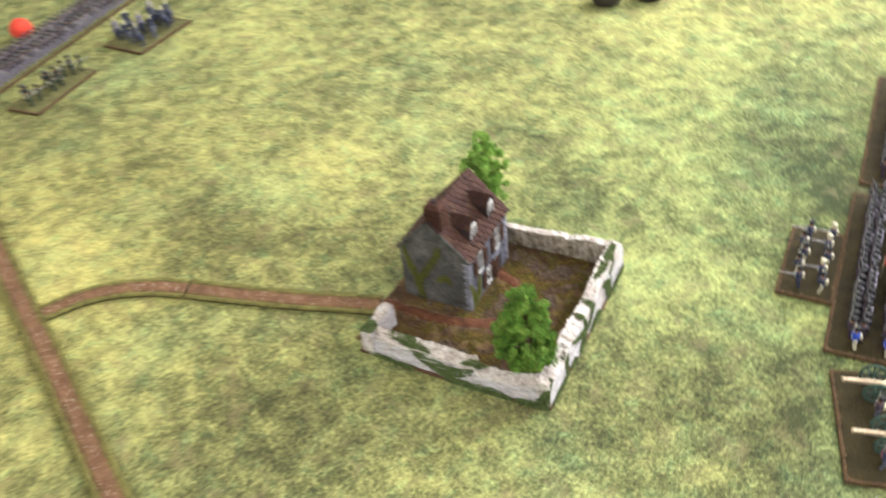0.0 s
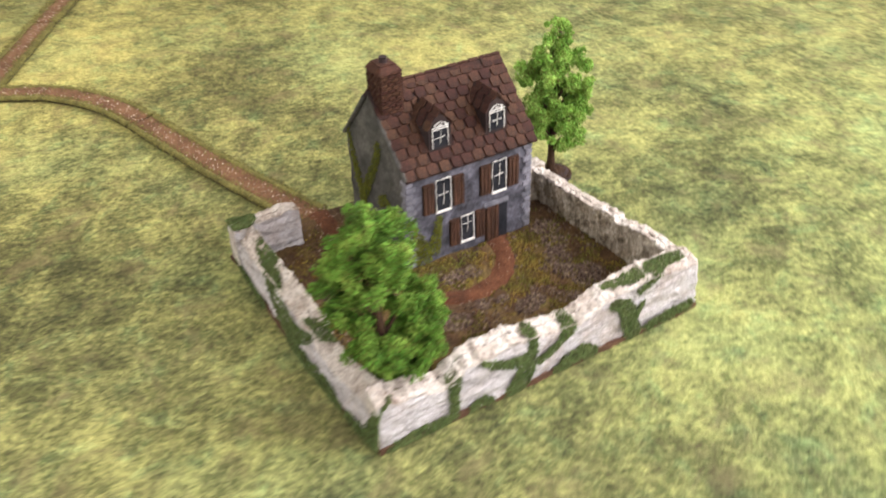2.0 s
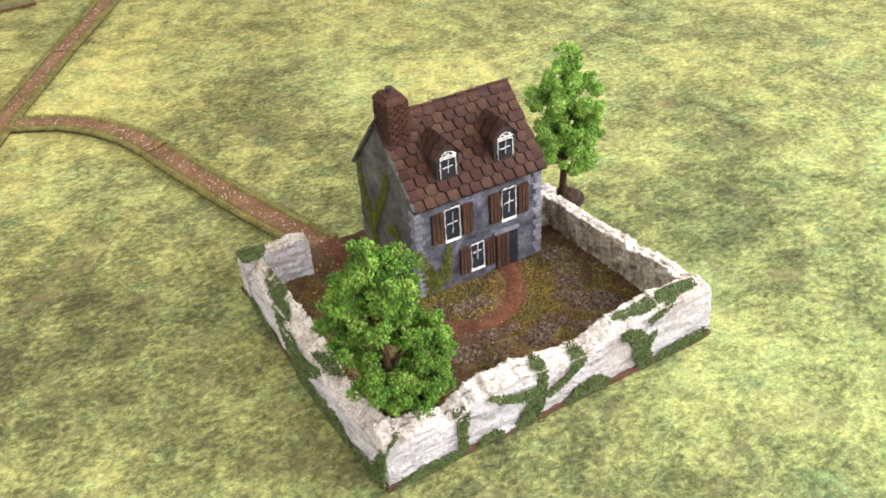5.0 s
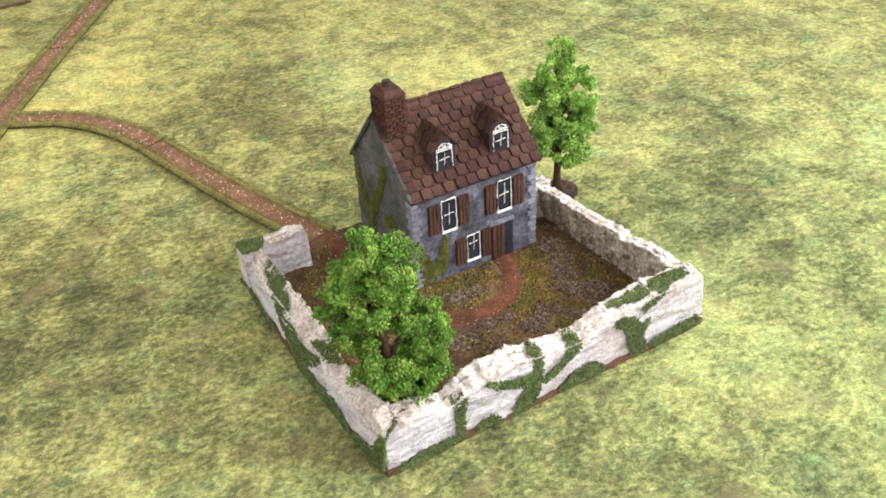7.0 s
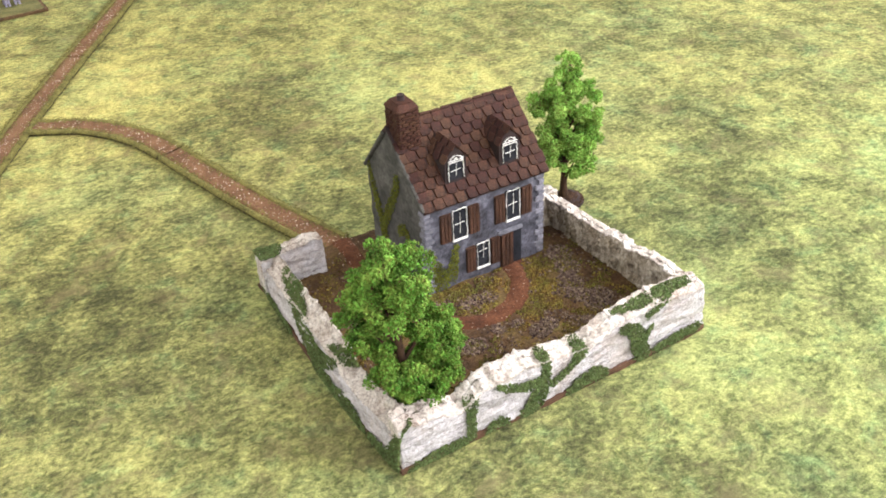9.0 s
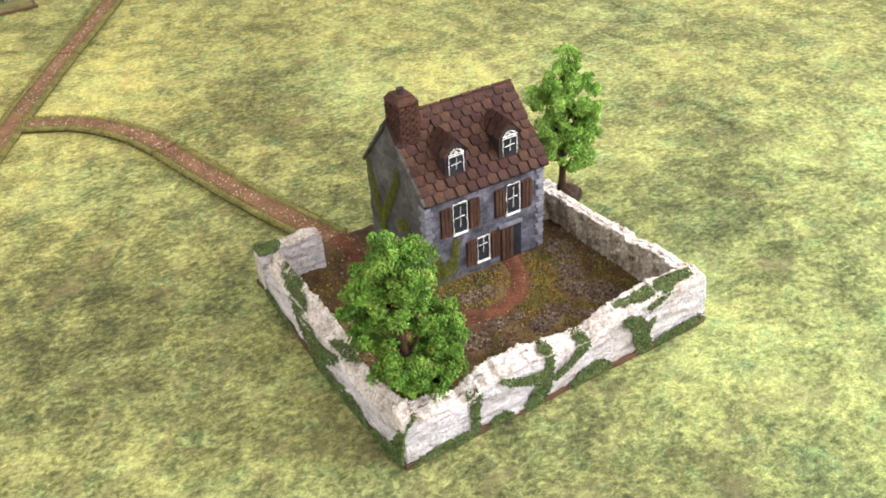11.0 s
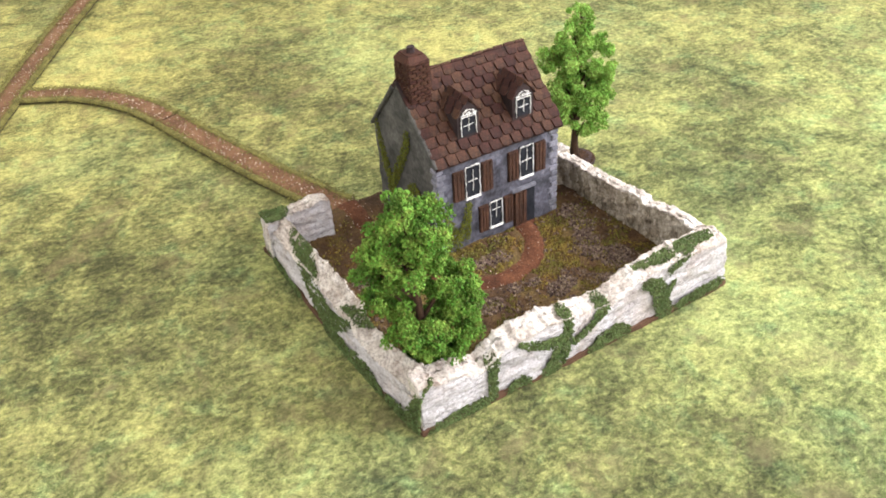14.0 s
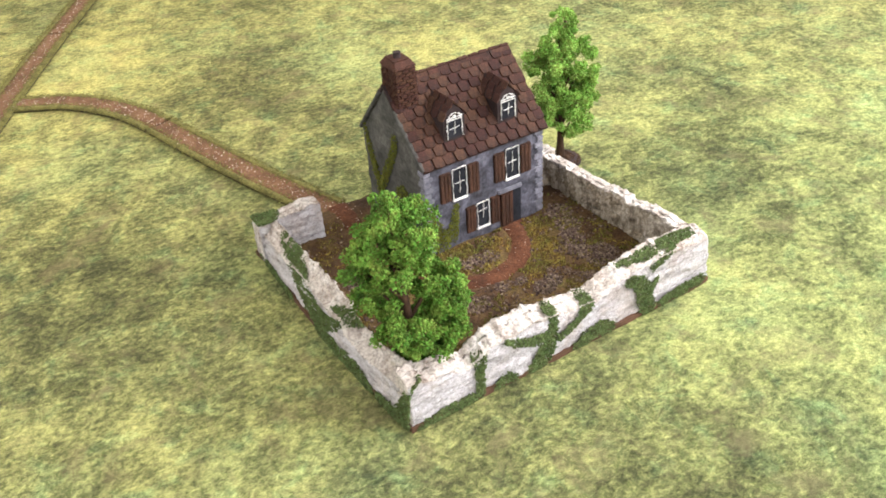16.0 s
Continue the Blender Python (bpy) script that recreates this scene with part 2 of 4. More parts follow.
BASE_EDGE = surface("base_edge", [(0.3, (0.07, 0.036, 0.022)), (0.7, (0.15, 0.078, 0.048))], 60, 0.85, (0.75, 1.1), 500, 0.3, 0.0004)
IVY = surface("ivy_flock", [(0.3, (0.050, 0.078, 0.022)), (0.7, (0.130, 0.165, 0.060))], 200, 0.9, vary=0.55, island=True, bump=0)
MOSS = surface("moss_flock", [(0.3, (0.06, 0.07, 0.010)), (0.7, (0.15, 0.155, 0.022))], 200, 0.9, vary=0.4, island=True, bump=0)
LEAF = surface("leaf_clump", [(0.3, (0.040, 0.090, 0.011)), (0.5, (0.105, 0.208, 0.025)), (0.7, (0.265, 0.395, 0.072))], 75, 0.85, vary=0.5, island=True, bump=0)
LEAF_PALE = surface("leaf_clump_pale", [(0.3, (0.085, 0.17, 0.024)), (0.5, (0.185, 0.34, 0.052)), (0.7, (0.36, 0.53, 0.12))], 75, 0.85, vary=0.45, island=True, bump=0)
BARK = surface("bark", [(0.3, (0.035, 0.018, 0.010)), (0.7, (0.10, 0.055, 0.032))], 120, 0.9, (0.6, 1.2), 500, 0.8, 0.0008, stretch=(1, 1, 0.3))
TWIG = surface("dry_twig", [(0.3, (0.055, 0.028, 0.012)), (0.7, (0.17, 0.095, 0.040))], 200, 0.9, vary=0.5, island=True, bump=0)
GRAVEL = surface("gravel", [(0.3, (0.070, 0.044, 0.034)), (0.7, (0.20, 0.138, 0.112))], 300, 0.85, vary=0.75, island=True, bump=0)
FLECK = surface("pale_grit", [(0.3, (0.40, 0.29, 0.22)), (0.7, (0.68, 0.58, 0.50))], 300, 0.85, vary=0.4, island=True, bump=0)
TURF = surface("dry_turf", [(0.3, (0.066, 0.070, 0.016)), (0.5, (0.135, 0.110, 0.026)), (0.72, (0.27, 0.165, 0.042))], 60, 0.95, vary=0.6, island=True, bump=0)
VERGE = surface("verge_flock", [(0.3, (0.115, 0.105, 0.032)), (0.7, (0.24, 0.22, 0.068))], 90, 0.95, (0.6, 1.2), 600, 0.7, 0.0008, vary=0.35, island=True)
WALL_PAINT = surface("room_paint", [(0.3, (0.72, 0.70, 0.67)), (0.7, (0.78, 0.77, 0.74))], 3, 0.9, bump=0.1)
FLOOR_WOOD = surface("room_floor", [(0.3, (0.42, 0.36, 0.30)), (0.7, (0.55, 0.48, 0.40))], 6, 0.6, stretch=(1, 12, 1), bump=0.1)
TABLE_WOOD = surface("table_wood", [(0.3, (0.16, 0.09, 0.05)), (0.7, (0.26, 0.16, 0.09))], 12, 0.5, stretch=(1, 10, 1), bump=0.1)


# ---- building blocks; meshes are given in millimetres in the world ----
MM = 0.001
ORIGIN = {}


def thing(name, base, label, category, group="", kind=""):
    ob = new(name)
    ob.empty_display_size = 0.01
    ob.location = Vector(base) * MM
    ORIGIN[ob] = Vector(base)
    return tagged(ob, label, category, group, kind)


def mesh_of(name, bm, materials):
    me = bpy.data.meshes.new(name)
    bm.to_mesh(me)
    bm.free()
    for m in materials if isinstance(materials, (list, tuple)) else [materials]:
        me.materials.append(m)
    return me


def part(name, bm, material, parent, label="", smooth=False, kind=""):
    """One mesh under a thing or under a part, from a bmesh in world millimetres."""
    o = ORIGIN.get(parent, Vector())
    for v in bm.verts:
        v.co = (v.co - o) * MM
    for f in bm.faces:
        f.smooth = smooth
    ob = new(name, mesh_of(name, bm, material))
    ob.parent = parent
    ORIGIN[ob] = o
    return tagged(ob, label, kind=kind)


def raw_part(name, verts, faces, material, parent, label="", smooth=False, kind="stuff"):
    """The same from arrays, for what is too fine to count."""
    o = ORIGIN.get(parent, Vector())
    me = bpy.data.meshes.new(name)
    me.from_pydata(((np.asarray(verts) - np.array(o)) * MM).tolist(), [], np.asarray(faces).tolist())
    if smooth:
        me.polygons.foreach_set("use_smooth", [True] * len(me.polygons))
    me.materials.append(material)
    ob = new(name, me)
    ob.parent = parent
    ORIGIN[ob] = o
    return tagged(ob, label, kind=kind)


def place_piece(name, me, parent, m):
    """A piece that shares its mesh; m is its pose in world millimetres."""
    ob = new(name, me)
    ob.parent = parent
    o = ORIGIN[parent]
    loc = (m.translation - o) * MM
    ob.matrix_local = Matrix.Translation(loc) @ m.to_3x3().to_4x4()
    return ob


def structure(name, bm, material, label, smooth=False):
    for v in bm.verts:
        v.co = v.co * MM
    for f in bm.faces:
        f.smooth = smooth
    return tagged(new(name, mesh_of(name, bm, material)), label, kind="structure")


def box(bm, x0, x1, y0, y1, z0, z1, bevel=0.0, turn=None):
    m = Matrix.Translation(((x0 + x1) / 2, (y0 + y1) / 2, (z0 + z1) / 2))
    if turn is not None:
        m = m @ turn
    m = m @ Matrix.Diagonal((x1 - x0, y1 - y0, z1 - z0, 1))
    made = bmesh.ops.create_cube(bm, size=1, matrix=m)["verts"]
    if bevel:
        edges = list({e for v in made for e in v.link_edges})
        bmesh.ops.bevel(bm, geom=edges, offset=bevel, segments=2, affect="EDGES", clamp_overlap=True)
    return bm


def prism(bm, outline, axis, a, b):
    """An outline of (p, q) pulled along an axis from a to b."""
    def at(p, q, s):
        return {"x": (s, p, q), "y": (p, s, q), "z": (p, q, s)}[axis]
    lo = [bm.verts.new(at(p, q, a)) for p, q in outline]
    hi = [bm.verts.new(at(p, q, b)) for p, q in outline]
    n = len(outline)
    bm.faces.new(lo)
    bm.faces.new(hi[::-1])
    for i in range(n):
        bm.faces.new((lo[i], hi[i], hi[(i + 1) % n], lo[(i + 1) % n]))
    bmesh.ops.recalc_face_normals(bm, faces=bm.faces[:])
    return bm


def tube(bm, points, radii, n=8):
    rings = []
    for i, p in enumerate(points):
        a = Vector(points[max(i - 1, 0)])
        b = Vector(points[min(i + 1, len(points) - 1)])
        q = (b - a).to_track_quat("Z", "Y")
        rings.append([bm.verts.new(Vector(p) + q @ Vector((math.cos(2 * math.pi * k / n), math.sin(2 * math.pi * k / n), 0)) * radii[i]) for k in range(n)])
    for r, s in zip(rings, rings[1:]):
        for k in range(n):
            bm.faces.new((r[k], r[(k + 1) % n], s[(k + 1) % n], s[k]))
    bm.faces.new(rings[0][::-1])
    bm.faces.new(rings[-1])
    return bm


OCTA_V = np.array([(1, 0, 0), (-1, 0, 0), (0, 1, 0), (0, -1, 0), (0, 0, 1), (0, 0, -1)], float)
OCTA_F = np.array([(0, 2, 4), (2, 1, 4), (1, 3, 4), (3, 0, 4), (2, 0, 5), (1, 2, 5), (3, 1, 5), (0, 3, 5)])
_b = bmesh.new()
bmesh.ops.create_icosphere(_b, subdivisions=1, radius=1)
ICO_V = np.array([v.co[:] for v in _b.verts])
ICO_F = np.array([[v.index for v in f.verts] for f in _b.faces])
_b.free()


def crumbs(points, sizes, seed, ico=False, jitter=0.35, flat=1.0):
    """Many small uneven lumps: vertices and faces."""
    rng = np.random.default_rng(seed)
    V, F = (ICO_V, ICO_F) if ico else (OCTA_V, OCTA_F)
    points, sizes = np.asarray(points, float), np.asarray(sizes, float)
    n = len(points)
    q = rng.normal(size=(n, 4))
    q /= np.linalg.norm(q, axis=1)[:, None]
    w, x, y, z = q.T
    R = np.stack([1 - 2 * (y * y + z * z), 2 * (x * y - z * w), 2 * (x * z + y * w), 2 * (x * y + z * w), 1 - 2 * (x * x + z * z), 2 * (y * z - x * w),
                  2 * (x * z - y * w), 2 * (y * z + x * w), 1 - 2 * (x * x + y * y)], 1).reshape(n, 3, 3)
    loc = V[None] * (1 + rng.uniform(-jitter, jitter, (n, len(V), 1))) * rng.uniform(0.65, 1.3, (n, 1, 3)) * sizes[:, None, None]
    loc = np.einsum("nij,nkj->nki", R, loc)
    loc[:, :, 2] *= flat
    verts = (loc + points[:, None]).reshape(-1, 3)
    faces = (F[None] + (np.arange(n) * len(V))[:, None, None]).reshape(-1, F.shape[1])
    return verts, faces


def along(points, spacing):
    """Even steps along a line smoothed through the points."""
    p = [np.array(q, float) for q in points]
    p = [2 * p[0] - p[1]] + p + [2 * p[-1] - p[-2]]
    out = []
    for a, b, c, d in zip(p, p[1:], p[2:], p[3:]):
        k = max(2, int(np.linalg.norm(c - b) / spacing))
        for i in range(k):
            s = i / k
            out.append(0.5 * (2 * b + (c - a) * s + (2 * a - 5 * b + 4 * c - d) * s * s + (3 * b - a - 3 * c + d) * s ** 3))
    out.append(p[-2])
    return np.array(out)


# ---- the room, the table and the grass mat ----
def room():
    # unseen room; its west wall stands close to bounce light
    x0, x1, y0, y1, z0, z1 = -1700, 2000, -1900, 2400, -760, 1800
    structure("floor", box(bmesh.new(), x0, x1, y0, y1, z0 - 60, z0), FLOOR_WOOD, "pale wooden room floor under the table")
    structure("ceiling", box(bmesh.new(), x0, x1, y0, y1, z1, z1 + 60), WALL_PAINT, "plain white ceiling")
    structure("wall_north", box(bmesh.new(), x0, x1, y1, y1 + 90, z0, z1), WALL_PAINT, "plain off-white room wall")
    # the west opening is added for the fill lamp
    for name, wall, lo, hi in (("wall_east", "x", -1650, 350), ("wall_west", "w", -300, 1300), ("wall_south", "y", -400, 1400)):
        bm = bmesh.new()
        a, b = (x0, x1) if wall == "y" else (y0, y1)
        for p, q, r, s in ((a, lo, z0, z1), (hi, b, z0, z1), (lo, hi, z0, 500), (lo, hi, 1700, z1)):
            if wall == "x":
                box(bm, x1, x1 + 90, p, q, r, s)
            elif wall == "w":
                box(bm, x0 - 90, x0, p, q, r, s)
            else:
                box(bm, p, q, y0 - 90, y0, r, s)
        structure(name, bm, WALL_PAINT, "unseen off-white room wall with an opening for its lamp")


room()
table = thing("table", (100, 300, -760), "long wooden table under the grass mat", "table")
part("tabletop", box(bmesh.new(), -880, 1030, -1100, 1750, -34, -4, 3), TABLE_WOOD, table)
for lx in (-820, 970):
    for ly in (-1040, 1690):
        part("leg", box(bmesh.new(), lx - 35, lx + 35, ly - 35, ly + 35, -760, -34, 3), TABLE_WOOD, table)


def ground():
    bm = bmesh.new()
    bmesh.ops.create_grid(bm, x_segments=120, y_segments=170, size=1, matrix=Matrix.Translation((75, 325, 0)) @ Matrix.Diagonal((970, 1440, 1, 1)))
    for v in bm.verts:
        d = min(abs(v.co.x - 100), 400) / 400
        v.co.z = -0.3 + 0.5 * noise.noise(v.co * 0.012) * d
    edge = [e for e in bm.edges if e.is_boundary]
    ext = bmesh.ops.extrude_edge_only(bm, edges=edge)["geom"]
    for v in ext:
        if isinstance(v, bmesh.types.BMVert):
            v.co.z = -4.0
    structure("ground", bm, GRASS, "yellow-green fleece grass mat covering the table", smooth=True)


ground()


# ---- the walled garden ----
BASE_TOP = 3.2
garden = thing("walled_garden", (100, 100, 0), "model garden base with ruined white plaster walls and ivy", "model ruin")


def lerp(profile, u):
    xs, hs = zip(*profile)
    return float(np.interp(u, xs, hs))


def bow(u, length, amount):
    return amount * math.sin(math.pi * min(max(u / length, 0), 1)) ** 0.8


def rough_wall(name, start, end, inward, thick, profile, seed, foot=0.0, label="", crest=1.0, root=1.0, inner=None):
    """A plaster wall with an uneven crest; its outer foot runs along start to end, inward points to its other face. root: thickness at the foot."""
    a, b, n = Vector((*start, 0)), Vector((*end, 0)), Vector((*inward, 0))
    length, d = (b - a).length, (b - a).normalized()
    nu, up, across = max(10, int(length / 1.0)), 28, 9
    bm = bmesh.new()
    rows = []
    for i in range(nu + 1):
        u = length * i / nu
        h = lerp(profile, u) + 1.6 * noise.fractal(Vector((u * 0.11, seed, 0)), 0.6, 2.2, 4) + 0.8 * noise.noise(Vector((u * 0.7, seed, 5)))
        ring = []
        ho = h * crest
        for s in range(up + 1):
            ring.append((0.0, ho * s / up, "o"))
        for s in range(1, across):
            ring.append((thick * s / across, ho + (h - ho) * s / across + 1.2 * noise.noise(Vector((u * 0.22, s * 1.1, seed))) + 0.7 * noise.noise(Vector((u * 0.6, s * 2.2, seed))), "t"))
        for s in range(up, -1, -1):
            ring.append((thick, h * s / up, "i"))
        row = []
        for w, z, side in ring:
            f = z / max(h, 1)
            q = Vector((u * 0.06 + z * 0.05, z * 0.42 - u * 0.035, seed * 3.7 + (9 if side == "i" else 0)))
            r = 1.3 * noise.fractal(q, 0.7, 2.1, 4) + 0.6 * noise.noise(Vector((u * 0.35, z * 1.1, seed))) + 0.4 * noise.noise(Vector((u * 0.9 + z * 0.3, z * 2.2, seed)))
            off = 0.0
            if side == "o":
                ledge = abs(noise.noise(Vector((u * 0.035 + z * 0.02, z * 0.26 - u * 0.05, seed * 5.3))))
                chip = max(0.0, noise.fractal(Vector((u * 0.16, z * 0.3, seed * 7.7)), 0.7, 2.2, 3) - 0.25)
                off = w + 2.2 * f ** 2 - foot * math.sin(math.pi * u / length) ** 0.8 * (1 - f) - r * 0.9 - 1.5 * (ledge - 0.25) + 1.1 * chip
            elif side == "i":
                groove = abs(noise.noise(Vector((u * 0.30 + z * 0.34, z * 0.07 - u * 0.05, seed * 2.3)))) + 0.5 * abs(noise.noise(Vector((u * 0.75 + z * 0.8, z * 0.2 - u * 0.1, seed * 4.1))))
                off = w * (root + (1 - root) * f) - 0.8 * f + 1.0 * r + 2.4 * (groove - 0.35)
            else:
                off = w + (2.2 if w < thick / 2 else 0)
            row.append(bm.verts.new(a + d * u + n * off + Vector((0, 0, BASE_TOP * 0.5 + z * (1 - BASE_TOP * 0.5 / max(h, 1))))))
        rows.append(row)
    for r, s in zip(rows, rows[1:]):
        for k in range(len(r) - 1):
            # tops take the colour warmed for light from above, inner faces browner tones
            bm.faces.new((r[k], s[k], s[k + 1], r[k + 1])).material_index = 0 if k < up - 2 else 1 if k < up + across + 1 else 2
    for ring in (rows[0], rows[-1][::-1]):
        bm.faces.new(ring).material_index = 1
    bmesh.ops.recalc_face_normals(bm, faces=bm.faces[:])
    return part(name, bm, [PLASTER, PLASTER_WARM_TOPLIT, inner or PLASTER_CARVED], garden, label, smooth=True)


FRONT = [(0, 33), (10, 32), (24, 29), (32, 27), (37, 25.5), (43, 28), (49, 32), (60, 34.5), (78, 35), (93, 32), (107, 29.5), (120, 28.5), (128, 31), (138, 35), (152, 37), (168, 38), (186, 37.5), (204.5, 35)]
LEFT = [(0, 34), (12, 32), (30, 25), (50, 22), (68, 22), (71, 23), (73.5, 31), (90, 30), (120, 31), (155, 30), (172, 31), (190, 31)]
RIGHT = [(0, 35), (16, 35.5), (31, 35), (49, 32.5), (60, 34), (76, 31), (106, 30), (125, 29), (150, 30)]
rough_wall("front_wall", (-1, -1), (204.5, 0), (0, 1), 14, FRONT, 1.0, 0.5, crest=0.9)
rough_wall("side_wall", (-2, 190), (-1.5, 5), (1, 0), 10.5, [(190 - u, h) for u, h in reversed(LEFT)], 2.0, 3.4, "broken plaster wall with a stepped gap", 0.72)
rough_wall("side_wall", (203.5, 6), (200, 150), (-1, 0), 11, RIGHT, 3.0, 0.0, root=0.55)
rough_wall("gate_wall", (39, 191), (-4, 192), (0, -1), 13, [(0, 31), (10, 32.5), (24, 30), (43, 29)], 4.0, 0.0, "short plaster wall stub beside the gateway", inner=PLASTER)
rough_wall("back_wall", (200, 150), (169, 150), (0, -1), 12, [(0, 31), (31, 31)], 5.0, 0.0)

bm = bmesh.new()
outline = [(-2, -2)] + [(u, -2 - 0.4 * math.sin(u)) for u in range(10, 205, 10)] + [(205.5, -1), (202, 206), (40, 207), (-5, 194)]
outline += [(-bow(190 - u, 190, 3.6) - 2.4, u) for u in range(180, 5, -10)]
prism(bm, outline, "z", 0, BASE_TOP)
part("base_board", bm, BASE_EDGE, garden, "brown painted base edge")

PATH_LINE = along([(144, 116), (138, 96), (124, 80), (100, 74), (80, 84), (66, 112), (60, 150), (62, 206)], 3)


def near_path(x, y):
    return float(np.min(np.hypot(PATH_LINE[:, 0] - x, PATH_LINE[:, 1] - y)))


def soil_height(x, y):
    p = Vector((x, y, 0))
    h = 5.2 + 1.3 * noise.fractal(p * 0.06, 0.7, 2.1, 4) + 0.5 * noise.noise(p * 0.5)
    d = near_path(x, y)
    return 5.0 + (h - 5.0) * min(1, d / 12)


bm = bmesh.new()
bmesh.ops.create_grid(bm, x_segments=92, y_segments=96, size=1, matrix=Matrix.Translation((102, 105, 0)) @ Matrix.Diagonal((98, 100, 1, 1)))
for v in bm.verts:
    v.co.z = soil_height(v.co.x, v.co.y)
part("soil", bm, EARTH, garden, "dark brown garden earth", smooth=True)

bm = bmesh.new()
prev = None
for i, p in enumerate(PATH_LINE):
    q = PATH_LINE[min(i + 1, len(PATH_LINE) - 1)] - PATH_LINE[max(i - 1, 0)]
    side = np.array([-q[1], q[0]]) / np.linalg.norm(q)
    w = 8.2 + 1.8 * noise.noise(Vector((i * 0.3, 0, 0)))
    row = []
    for s in (-1, -0.6, 0, 0.6, 1):
        c = p + side * w * s
        row.append(bm.verts.new((c[0], c[1], 6.4 - 2.4 * abs(s) ** 3 + 0.3 * noise.noise(Vector((c[0] * 0.4, c[1] * 0.4, 0))))))
    if prev:
        for k in range(4):
            bm.faces.new((prev[k], prev[k + 1], row[k + 1], row[k]))
    prev = row
bmesh.ops.recalc_face_normals(bm, faces=bm.faces[:])
part("garden_path", bm, PATH_EARTH, garden, "reddish-brown earth path", smooth=True)


def scatter(spots, count, seed, keep=None):
    """Points strewn round spots (x, y, radius), weighed by area."""
    rng = np.random.default_rng(seed)
    areas = np.array([r * r for _, _, r in spots], float)
    pick = rng.choice(len(spots), count, p=areas / areas.sum())
    pts = []
    for k in pick:
        x, y, r = spots[k]
        a, d = rng.uniform(0, 2 * math.pi), r * math.sqrt(rng.uniform())
        px, py = x + d * math.cos(a), y + d * math.sin(a)
        if 7 < px < 197 and 12 < py < 200 and not (81 < px < 171 and 114 < py < 194) and (keep is None or keep(px, py)):
            pts.append((px, py, soil_height(px, py)))
    return np.array(pts)


GRAVEL_SPOTS = [(178, 106, 9), (172, 90, 9), (164, 76, 9), (160, 62, 8), (165, 48, 9), (172, 55, 8), (120, 47, 7), (128, 50, 6), (112, 92, 6), (104, 94, 6), (96, 93, 5),
                (79, 57, 8), (70, 60, 7), (30, 120, 8), (26, 100, 7), (80, 120, 4), (78, 140, 4), (78, 160, 4), (150, 40, 5), (100, 62, 5), (112, 60, 4)]
pts = scatter(GRAVEL_SPOTS, 3800, 5)
FIELD = [(100, 60, 110), (40, 130, 60), (100, 30, 100), (170, 70, 60)]


def patchy(x, y, seed):
    return noise.fractal(Vector((x * 0.055, y * 0.055, seed)), 0.8, 2.1, 4)


more = scatter(FIELD, 9000, 15, lambda x, y: patchy(x, y, 3.0) > 0.16 and near_path(x, y) > 6)
pts = np.concatenate([pts, more])
v, f = crumbs(pts + np.array([0, 0, 0.3]), np.random.default_rng(6).uniform(0.4, 1.1, len(pts)), 7)
raw_part("gravel", v, f, GRAVEL, garden, "brown and grey garden gravel")
TURF_SPOTS = [(100, 105, 10), (120, 106, 9), (90, 108, 8), (156, 108, 7), (152, 96, 8), (148, 82, 8), (140, 66, 9)]
pts = np.concatenate([scatter(TURF_SPOTS, 1800, 8, lambda x, y: near_path(x, y) > 6.4 + 3.5 * noise.noise(Vector((x * 0.2, y * 0.2, 4)))),
                      scatter(FIELD, 42000, 18, lambda x, y: patchy(x, y, 8.0) > -0.16 and patchy(x, y, 3.0) < 0.2 and near_path(x, y) > 6.4 + 3.5 * noise.noise(Vector((x * 0.2, y * 0.2, 4))))])
v, f = crumbs(pts + np.array([0, 0, 0.3]), np.random.default_rng(9).uniform(0.25, 0.7, len(pts)), 10, flat=1.5)
raw_part("turf", v, f, TURF, garden, "dry olive and ochre grass flock")
rng = np.random.default_rng(11)
edge = PATH_LINE[rng.integers(0, len(PATH_LINE), 170)] + rng.normal(0, 2.4, (170, 2)) + np.where(rng.uniform(size=(170, 1)) < 0.5, 1, -1) * np.array([[6.0, 5.0]])
pts = np.array([(x, y, 6.0) for x, y in edge])
v, f = crumbs(pts, rng.uniform(0.2, 0.5, len(pts)), 12)
raw_part("grit", v, f, FLECK, garden, "pale grit along the path")


def ivy_on(name, strokes, to_world, seed, material, parent, density=1.0, size=(0.38, 0.78), label="dark green ivy"):
    """Flock along strokes (u, v, halfwidth) on a face."""
    rng = np.random.default_rng(seed)
    pts = []
    for stroke in strokes:
        line = along([s[:2] for s in stroke], 0.8)
        widths = np.interp(np.linspace(0, 1, len(line)), np.linspace(0, 1, len(stroke)), [s[2] for s in stroke])
        for (u, z), w in zip(line, widths):
            w *= 1.25 + 0.5 * noise.noise(Vector((u * 0.3, z * 0.3, seed)))
            for _ in range(max(1, int(w * 6.5 * density))):
                turn, reach = rng.uniform(0, 2 * math.pi), w * 1.05 * math.sqrt(rng.uniform())
                du, dv = reach * math.cos(turn), reach * math.sin(turn)
                pts.append(to_world(u + du, z + dv, rng.uniform(0.1, 1.1)))
    pts = np.array(pts)
    v, f = crumbs(pts, rng.uniform(*size, len(pts)), seed + 1)
    return raw_part(name, v, f, material, parent, label)


